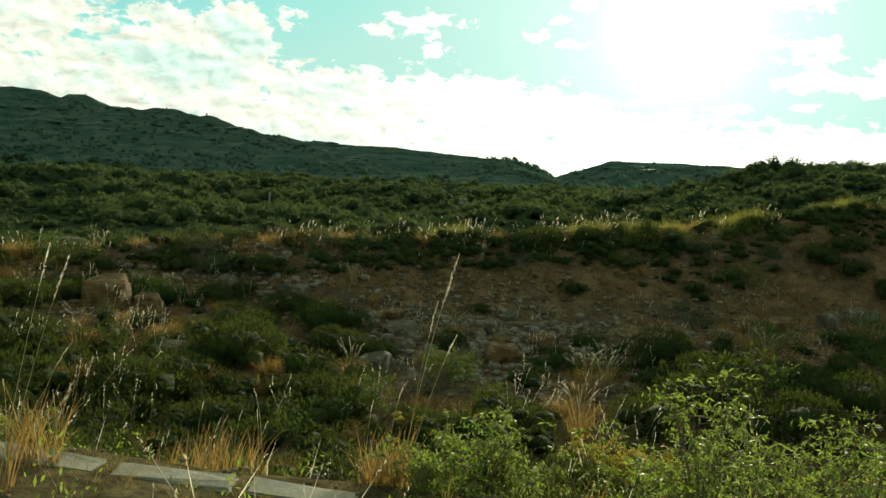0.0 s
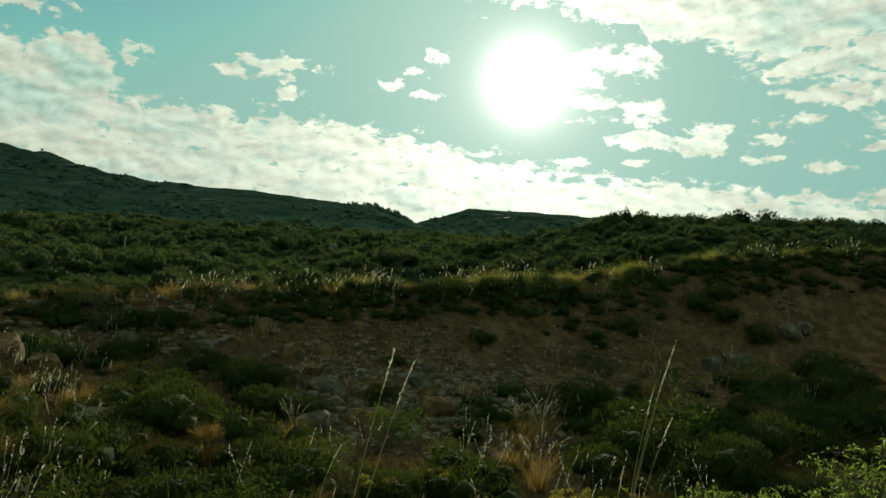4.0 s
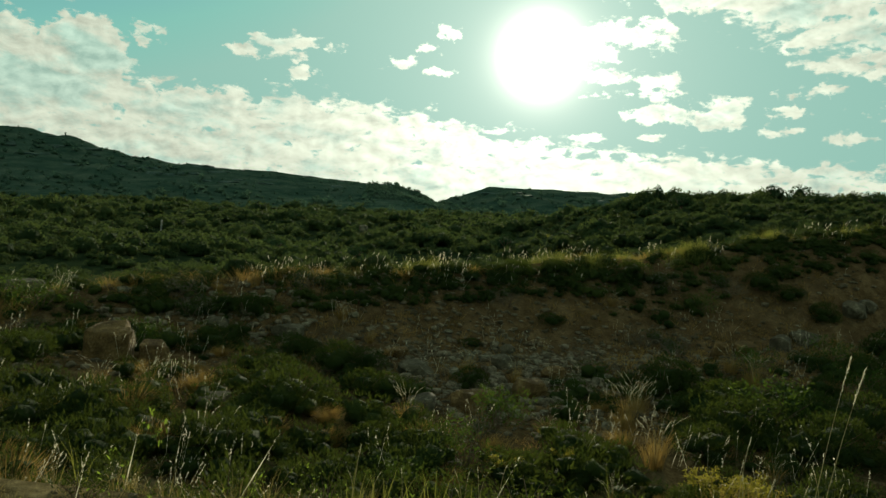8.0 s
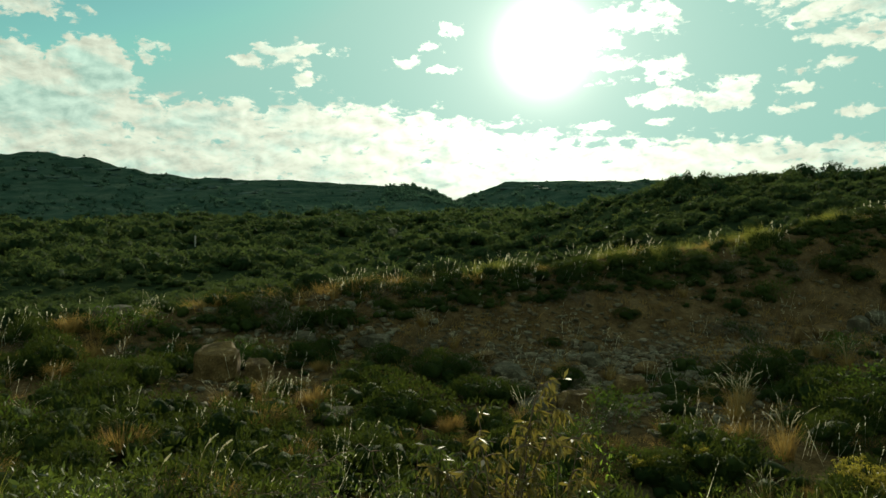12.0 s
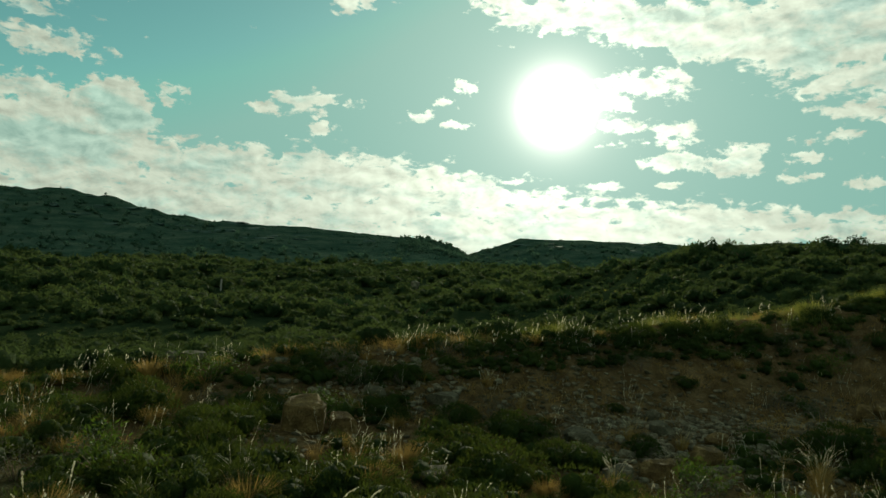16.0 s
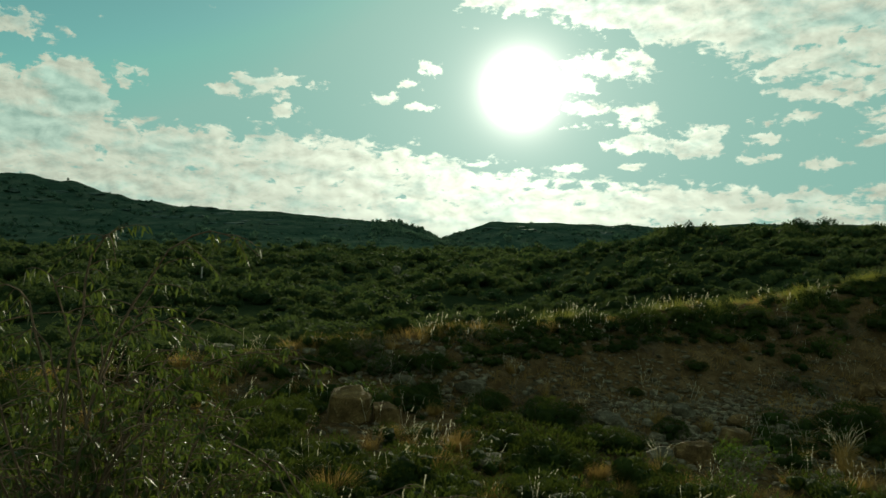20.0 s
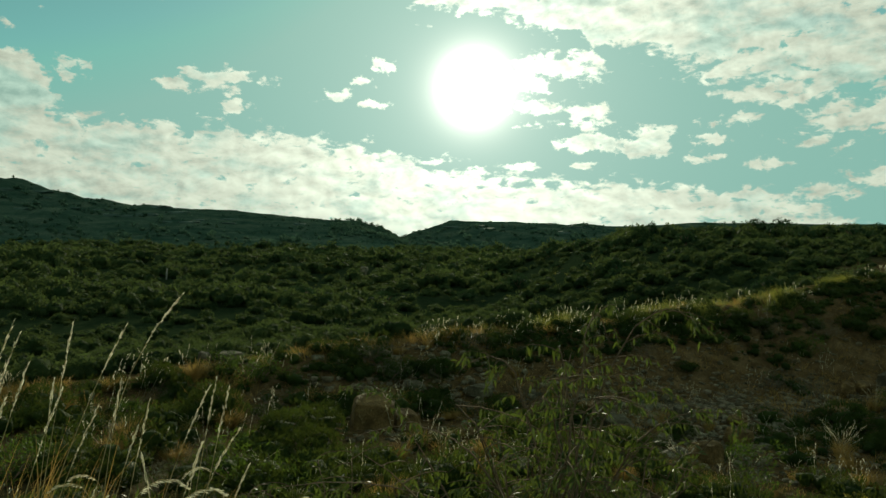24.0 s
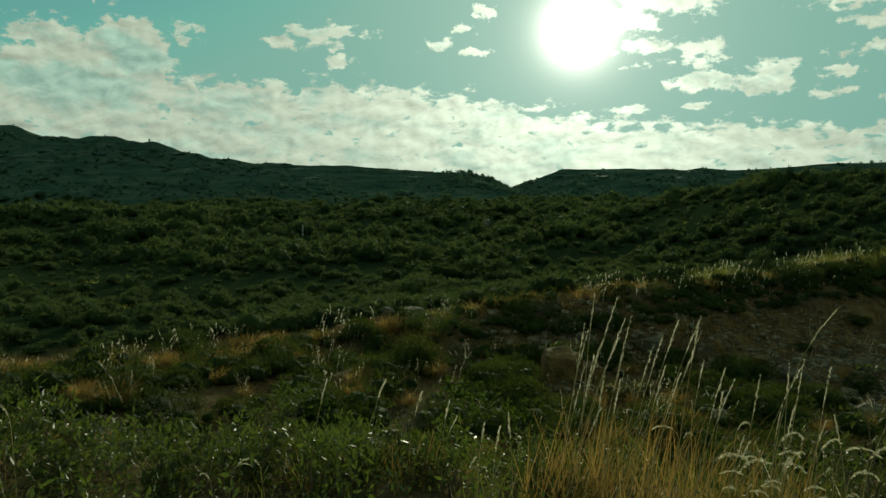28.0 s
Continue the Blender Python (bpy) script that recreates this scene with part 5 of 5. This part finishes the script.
def leafy_bush(name, seed, height, width, stems, label, mat=M_WEED, leaf=0.045, sprays=20, per=16, hang=0.5, slim=0.27):
    """An open shrub: arching stems, each with side twigs and hanging leaves."""
    r = np.random.default_rng(seed)
    root = tagged(new(name), label, "bush", "bushes on the verge")
    for k in range(stems):
        a = 2 * math.pi * k / stems + r.normal(0, 0.35)
        out, up = width * r.uniform(0.25, 1.0), height * r.uniform(0.6, 1.02)
        s = np.linspace(0, 1, 8)
        bow = r.uniform(0.7, 1.5)
        pts = np.stack([math.cos(a) * out * s ** bow, math.sin(a) * out * s ** bow, up * (s - 0.18 * s ** 4)], -1) + np.cumsum(r.normal(0, 0.010, (8, 3)), 0) * [1, 1, 0.4]
        pts[0] = (0.04 * math.cos(a), 0.04 * math.sin(a), -0.05)
        parts = [tube(pts, np.linspace(0.0055, 0.0015, 8) * height ** 0.5, 4)]
        p, w, ln = [], [], []
        for _ in range(sprays):
            u = r.uniform(0.08, 1.0)
            start = np.array([np.interp(u, s, pts[:, i]) for i in range(3)])
            b = r.uniform(0, 2 * math.pi)
            way = unit(np.array([math.cos(b), math.sin(b), r.uniform(-0.1, 0.8)]))
            reach = width * r.uniform(0.16, 0.42)
            q = np.linspace(0, 1, 5)[:, None]
            tw = start + way * reach * q - np.array([0, 0, 1.0]) * reach * 0.35 * q ** 2
            parts.append(tube(tw, np.linspace(0.0028, 0.001, 5), 3))
            v = r.uniform(0.15, 1.0, per)
            base = np.stack([np.interp(v, q[:, 0], tw[:, i]) for i in range(3)], -1)
            p.append(base)
            w.append(unit(r.normal(size=(per, 3)) + way * 0.5 - np.array([0, 0, 1.0]) * hang * 2))
            ln.append(leaf * r.uniform(0.6, 1.35, per))
        stem = mesh_object("stem", *joined(parts), M_TWIG, root)
        ln = np.concatenate(ln)
        spray = mesh_object("leaf_spray", *leaf_quads(np.concatenate(p), np.concatenate(w), ln, ln * slim, r, 0.12), mat, stem)
        spray["kind"] = "stuff"
    return root


def set_down(ob, x, y, turn=0.0):
    ob.matrix_basis = Matrix.Translation((x, y, float(land(x, y)))) @ Matrix.Rotation(turn, 4, "Z")
    return ob


OPEN = "open leafy green shrub with thin arching stems on the verge"
HANG = "tall spindly shrub with hanging narrow leaves on the verge"
NEAR_SHRUBS = [(2.75, 7.5, 1.5, 0.8, 10, OPEN, 0.04, 0.2), (3.8, 7.3, 1.4, 0.85, 10, OPEN, 0.04, 0.2), (2.1, 6.7, 0.85, 0.6, 7, OPEN, 0.045, 0.2),
               (3.1, 6.4, 0.8, 0.6, 7, OPEN, 0.045, 0.2), (4.8, 7.6, 1.45, 0.8, 8, OPEN, 0.04, 0.2), (2.0, 5.6, 1.15, 0.6, 12, OPEN, 0.036, 0.2),
               (2.5, 5.62, 0.98, 0.55, 10, OPEN, 0.036, 0.2), (2.95, 5.7, 1.0, 0.55, 10, OPEN, 0.036, 0.2), (1.6, 5.6, 0.6, 0.4, 8, OPEN, 0.034, 0.2),
               (2.3, 5.25, 0.6, 0.5, 8, OPEN, 0.034, 0.2), (0.6, 5.55, 0.46, 0.42, 9, OPEN, 0.032, 0.1), (0.78, 5.3, 0.56, 0.34, 14, OPEN, 0.030, 0.1), (0.45, 5.2, 0.42, 0.30, 12, OPEN, 0.028, 0.1), (1.15, 5.7, 0.5, 0.4, 7, OPEN, 0.032, 0.1)]
STEEP_SHRUBS = [(0.95, 5.05, 0.34, 0.34, 6, OPEN, 0.03, 0.1), (1.9, 5.5, 0.45, 0.4, 6, OPEN, 0.035, 0.1), (-2.4, 5.6, 0.4, 0.4, 6, OPEN, 0.035, 0.2),
                (-4.99, 3.62, 0.90, 0.12, 3, HANG, 0.034, 0.8), (-6.15, 3.8, 0.62, 0.34, 7, HANG, 0.034, 0.7), (-5.65, 3.75, 0.75, 0.26, 5, HANG, 0.034, 0.8),
                (-6.9, 4.5, 0.35, 0.4, 6, OPEN, 0.036, 0.4), (-7.8, 4.3, 0.3, 0.35, 6, OPEN, 0.036, 0.4), (-11.25, 2.6, 1.5, 0.8, 14, HANG, 0.036, 0.7),
                (-12.0, 3.0, 0.9, 0.6, 10, HANG, 0.034, 0.6), (-10.95, 2.6, 1.22, 0.55, 13, HANG, 0.034, 0.7), (-10.75, 2.75, 0.85, 0.45, 10, HANG, 0.034, 0.6)]
END_SHRUBS = [(-11.0, 2.55, 1.62, 0.5, 4, HANG, 0.045, 1.2), (-11.35, 2.6, 1.4, 0.7, 4, HANG, 0.045, 1.2), (-10.95, 2.5, 1.15, 0.45, 7, HANG, 0.034, 0.6),
              (-16.15, 2.6, 0.62, 0.4, 7, HANG, 0.045, 0.6), (-15.75, 2.9, 0.6, 0.36, 6, HANG, 0.045, 0.6), (-16.9, 2.9, 0.55, 0.45, 6, OPEN, 0.05, 0.4),
              (-15.1, 3.3, 0.4, 0.35, 5, OPEN, 0.04, 0.3)]
for i, (x, y, hgt, wid, st, lab, leaf, hang) in enumerate(NEAR_SHRUBS + STEEP_SHRUBS + END_SHRUBS):
    set_down(leafy_bush("verge_shrub", 900 + i, hgt, wid, st, lab, M_WEED if x > -4 else M_HANG, leaf, 9 if -6 < x < -4 else 15, 12, hang=hang), x, y, i)


def arching_shrub(seed, branches, label):
    """A shrub of long bare branches that rise and bow over, with leaves hanging from their outer half. branches: reach to +x, to +y, height of the bow."""
    r = np.random.default_rng(seed)
    root = tagged(new("arching_shrub"), label, "bush", "bushes on the verge")
    for dx, dy, up in branches:
        q = np.linspace(0, 1, 14)
        pts = np.stack([dx * q ** 1.5, dy * q, up * 1.08 * np.sin(np.clip(q * 1.95, 0, 3)) ** 0.9], -1) + np.cumsum(r.normal(0, 0.011, (14, 3)), 0) * [1, 1, 0.5]
        pts[0] = (0, 0, -0.05)
        parts = [tube(pts, np.linspace(0.007, 0.0014, 14), 5)]
        base, way = [], []
        for _ in range(15):
            u = r.uniform(0.22, 1.0)
            start = np.array([np.interp(u, q, pts[:, i]) for i in range(3)])
            w = unit(np.array([np.sign(dx) * r.uniform(-0.3, 0.9), r.normal(0, 0.5), r.uniform(-0.3, 0.5)]))
            k = np.linspace(0, 1, 4)[:, None]
            twig = start + w * r.uniform(0.06, 0.2) * k - np.array([0, 0, 0.06]) * k ** 2
            parts.append(tube(twig, [0.002, 0.0016, 0.0012, 0.0008], 3))
            v = r.uniform(0.2, 1.0, 13)
            base.append(np.stack([np.interp(v, k[:, 0], twig[:, i]) for i in range(3)], -1))
            way.append(unit(r.normal(size=(13, 3)) * 0.5 + w * 0.3 - np.array([0, 0, 1.2])))
        branch = mesh_object("branch", *joined(parts), M_TWIG, root)
        ln = r.uniform(0.022, 0.046, 13 * 15)
        mesh_object("leaf_spray", *leaf_quads(np.concatenate(base), np.concatenate(way), ln, ln * 0.24, r, 0.1), M_HANG, branch)["kind"] = "stuff"
    return root


set_down(arching_shrub(970, ((0.62, 0.0, 1.38), (0.18, 0.0, 1.36), (-0.5, 0.1, 1.2), (0.45, -0.1, 1.1), (-0.85, 0.1, 0.95), (0.98, 0.1, 1.0), (-0.2, -0.1, 1.05), (0.62, 0.15, 0.8), (-1.2, 0.1, 0.75)),
                       "open shrub of bowed bare branches hung with narrow leaves"), -11.2, 2.5)
set_down(arching_shrub(971, ((0.4, 0.0, 0.55), (-0.4, 0.1, 0.6), (0.7, 0.1, 0.45), (-0.7, 0.0, 0.7)), "low shrub of bowed branches hung with narrow leaves"), -10.3, 2.9)

for i, (x, y, hgt, wid, st) in enumerate(((-5.27, 3.45, 1.16, 0.30, 9), (-5.14, 3.5, 0.9, 0.32, 8), (-5.45, 3.55, 0.8, 0.24, 6))):
    set_down(leafy_bush("withering_shrub", 940 + i, hgt, wid, st, "spindly shrub with drooping brown and yellow leaves on the verge" if i < 2 else "spindly shrub with drooping green leaves on the verge", M_BROWN if i < 2 else M_HANG, 0.044, 12, 12, 0.7), x, y, i)
for i, (x, y, hgt) in enumerate(((2.5, 13.1, 1.35), (3.3, 13.4, 0.9), (0.1, 15.0, 0.6), (-1.2, 14.6, 0.55))):
    set_down(leafy_bush("yellow_shrub", 950 + i, hgt, 0.55 * hgt, 9, "shrub with yellowing leaves on the slope", M_YELLOW, 0.07, hang=0.2), x, y, i)


def plume_clump(seed, stalks, height, width, blades, label, mat=M_DRY, droop=(0.02, 0.12), fat=1.0, spikelets=70, lean=(0.05, 0.0), spread_by=0.09):
    """A tall grass clump: a skirt of dry leaves and single stalks with feathery heads."""
    r = np.random.default_rng(seed)
    root = tagged(new("plume_grass"), label, "grass clump", "tall grass clumps")
    a, d = r.uniform(0, 2 * math.pi, blades), r.uniform(0, 1, blades) ** 0.5 * width
    base = np.stack([np.cos(a) * d, np.sin(a) * d * 0.6, np.zeros(blades)], -1)
    way = unit(np.stack([r.normal(lean[0] * 0.6, 0.17, blades), r.normal(0, 0.17, blades), np.ones(blades)], -1))
    mesh_object("leaf_skirt", *blade_strips(base, way, height * r.uniform(0.25, 0.62, blades), np.full(blades, 0.006), r.uniform(0.0, 0.35, blades), r), mat, root)
    for _ in range(stalks):
        at = (r.uniform(-1, 1) * width, r.uniform(-0.6, 0.6) * width)
        plume_stalk(root, r, height * r.uniform(0.55, 1.03), r.normal(lean[0], spread_by), r.normal(lean[1], spread_by), r.uniform(*droop), spikelets, at, r.uniform(0.2, 0.3), fat)
    return root


# base x and y, then for each stalk its height, its lean to +x, how far it droops
LONE_STALKS = [(0.26, 5.40, ((1.40, 0.18, 0.03), (1.12, 0.12, 0.03), (0.94, 0.24, 0.05), (1.27, 0.16, 0.04))), (-1.36, 4.32, ((1.14, 0.18, 0.02), (1.09, 0.23, 0.03))),
               (-12.98, 2.42, ((1.50, 0.08, 0.16),)), (-12.92, 2.34, ((1.08, 0.06, 0.02),)), (-12.64, 2.2, ((1.02, 0.12, 0.12), (0.9, -0.05, 0.05))), (-15.4, 2.7, ((0.75, 0.10, 0.05),))]
for i, (x, y, stalks) in enumerate(LONE_STALKS):
    r = np.random.default_rng(1500 + i)
    lone = tagged(new("plume_grass"), "few thin dry grass stalks with pale feathery heads on the verge", "grass clump", "tall grass clumps")
    mesh_object("leaf_skirt", *tuft_shape(r, 34, 0.42, 0.006, 0.16, 0.06), M_DRY, lone)
    for height, lean, droop in stalks:
        plume_stalk(lone, r, height, lean, r.normal(0, 0.02), droop, 80, (r.normal(0, 0.02), r.normal(0, 0.02)), 0.2, 0.68)
    set_down(lone, x, y)

TALL = "tall dry grass clump with upright feathery pale seed heads"
BENT = "dry grass clump with drooping bristly pale seed heads"
FIRST_CLUMPS = [(0.22, 5.35, 2, 0.66, 0.16, 170, TALL, (0.02, 0.1), 0.6), (-1.5, 4.7, 4, 0.72, 0.16, 110, TALL, (0.02, 0.15), 0.5),
                (-13.55, 2.87, 14, 1.33, 0.46, 200, TALL, (0.0, 0.06), 0.8), (-13.95, 2.75, 9, 1.22, 0.30, 140, TALL, (0.0, 0.06), 0.78), (-13.0, 2.7, 12, 1.08, 0.40, 140, TALL, (0.0, 0.1), 0.78),
                (-12.9, 2.5, 9, 0.85, 0.2, 130, BENT, (0.45, 0.62), 0.95), (-12.4, 2.62, 8, 0.8, 0.24, 110, BENT, (0.45, 0.62), 0.95), (-13.15, 2.5, 6, 0.82, 0.2, 90, BENT, (0.45, 0.62), 0.95), (-12.99, 3.1, 4, 0.7, 0.2, 60, BENT, (0.45, 0.62), 0.9)]
LATE_CLUMPS = [(-14.9, 3.1, 4, 0.75, 0.3, 60, TALL, (0.04, 0.2), 1.0), (-15.6, 2.4, 3, 0.55, 0.25, 60, BENT, (0.45, 0.6), 0.8), (-17.2, 2.4, 3, 0.8, 0.3, 80, BENT, (0.45, 0.6), 0.8),
               (-14.4, 2.6, 4, 0.7, 0.2, 60, TALL, (0.04, 0.2), 1.0), (-2.75, 4.9, 6, 0.36, 0.25, 40, TALL, (0.02, 0.2), 0.5),
               (-3.3, 4.8, 4, 0.34, 0.3, 30, TALL, (0.02, 0.2), 0.5), (-0.75, 5.35, 7, 0.55, 0.25, 120, TALL, (0.02, 0.2), 0.5), (-1.2, 5.7, 3, 0.6, 0.25, 120, TALL, (0.02, 0.15), 0.6),
               (2.0, 5.9, 3, 1.0, 0.16, 40, TALL, (0.2, 0.5), 0.6)]
EDGE_CLUMPS = [(2.6, 5.9, 2, 0.85, 0.2, 60, TALL, (0.2, 0.5), 0.6), (1.4, 6.1, 8, 0.75, 0.16, 160, TALL, (0.04, 0.2), 0.9), (3.9, 5.9, 4, 0.9, 0.2, 60, TALL, (0.2, 0.6), 1.0),
               (-6.8, 4.2, 4, 0.5, 0.3, 34, TALL, (0.1, 0.4), 0.8), (-8.2, 4.0, 3, 0.5, 0.3, 34, TALL, (0.1, 0.4), 0.8), (-9.9, 4.3, 4, 0.6, 0.25, 140, TALL, (0.04, 0.2), 0.8)]
for i, (x, y, n, hgt, wid, bl, lab, dr, fat) in enumerate(FIRST_CLUMPS + LATE_CLUMPS + EDGE_CLUMPS):
    set_down(plume_clump(1000 + i, n, hgt, wid, bl, lab, M_GRASS if hgt <= 0.7 and x < -1.6 else M_DRY, dr, fat, lean=(0.20, 0.0) if -14 < x < -12.6 else (0.04, 0.0), spread_by=0.07), x, y)

# leafy undergrowth between the clumps
UNDER = "low bushy green undergrowth on the edge of the verge"
undergrowth = [bush("verge_bush", 1100 + k, 330, 0.14, M_HANG if k < 3 else M_BUSH, UNDER, tall=1.0, lumps=8, aspect=0.3) for k in range(5)]
for i in range(150):
    x = rng.uniform(-18.5, 4.5)
    y = float(verge_edge(x)) + rng.uniform(-0.5, 1.3) - (1.0 if x < -12 and rng.uniform() < 0.6 else 0)
    if -4.4 < x < 0.6 and y < 6.0:
        y += 1.4
    tagged(put(undergrowth[i % 5 if x < -5 else 3 + i % 2], x, y, (0.55 if -10.5 < x < -6.8 else 1.0) * rng.uniform(0.16, 0.32), i * 2.1, 0.02, rng.uniform(0.8, 1.2)), group="verge undergrowth")
for i in range(46):
    x, y = rng.uniform(-18.5, -13.2), rng.uniform(2.5, 4.0)
    tagged(put(undergrowth[i % 3], x, y, rng.uniform(0.16, 0.34), i * 2.3, 0.02, rng.uniform(0.9, 1.5)), group="verge undergrowth")
for i in range(12):
    x = rng.uniform(-8, -2.4)
    tagged(put(undergrowth[i % 5 if x < -5 else 3 + i % 2], x, float(verge_edge(x)) + rng.uniform(-0.4, 0.9) + (0.5 if x > -2.2 else 0), rng.uniform(0.18, 0.36), i * 1.3, 0.02, rng.uniform(0.9, 1.3)), group="verge undergrowth")
for i in range(7):
    x = rng.uniform(-3.8, -1.9)
    tagged(put(undergrowth[3 + i % 2], x, 5.0 + rng.uniform(-0.1, 1.2), rng.uniform(0.2, 0.36), i * 1.3, 0.02, rng.uniform(0.8, 1.2)), group="verge undergrowth")
for x, y, r, h in ((-0.22, 6.15, 0.36, 1.3), (0.15, 6.2, 0.34, 1.2), (-0.05, 5.85, 0.26, 1.1)):
    tagged(put(undergrowth[3], x, y, r, x * 9, 0.02, h), group="verge undergrowth")
for p in undergrowth:
    drop(p)
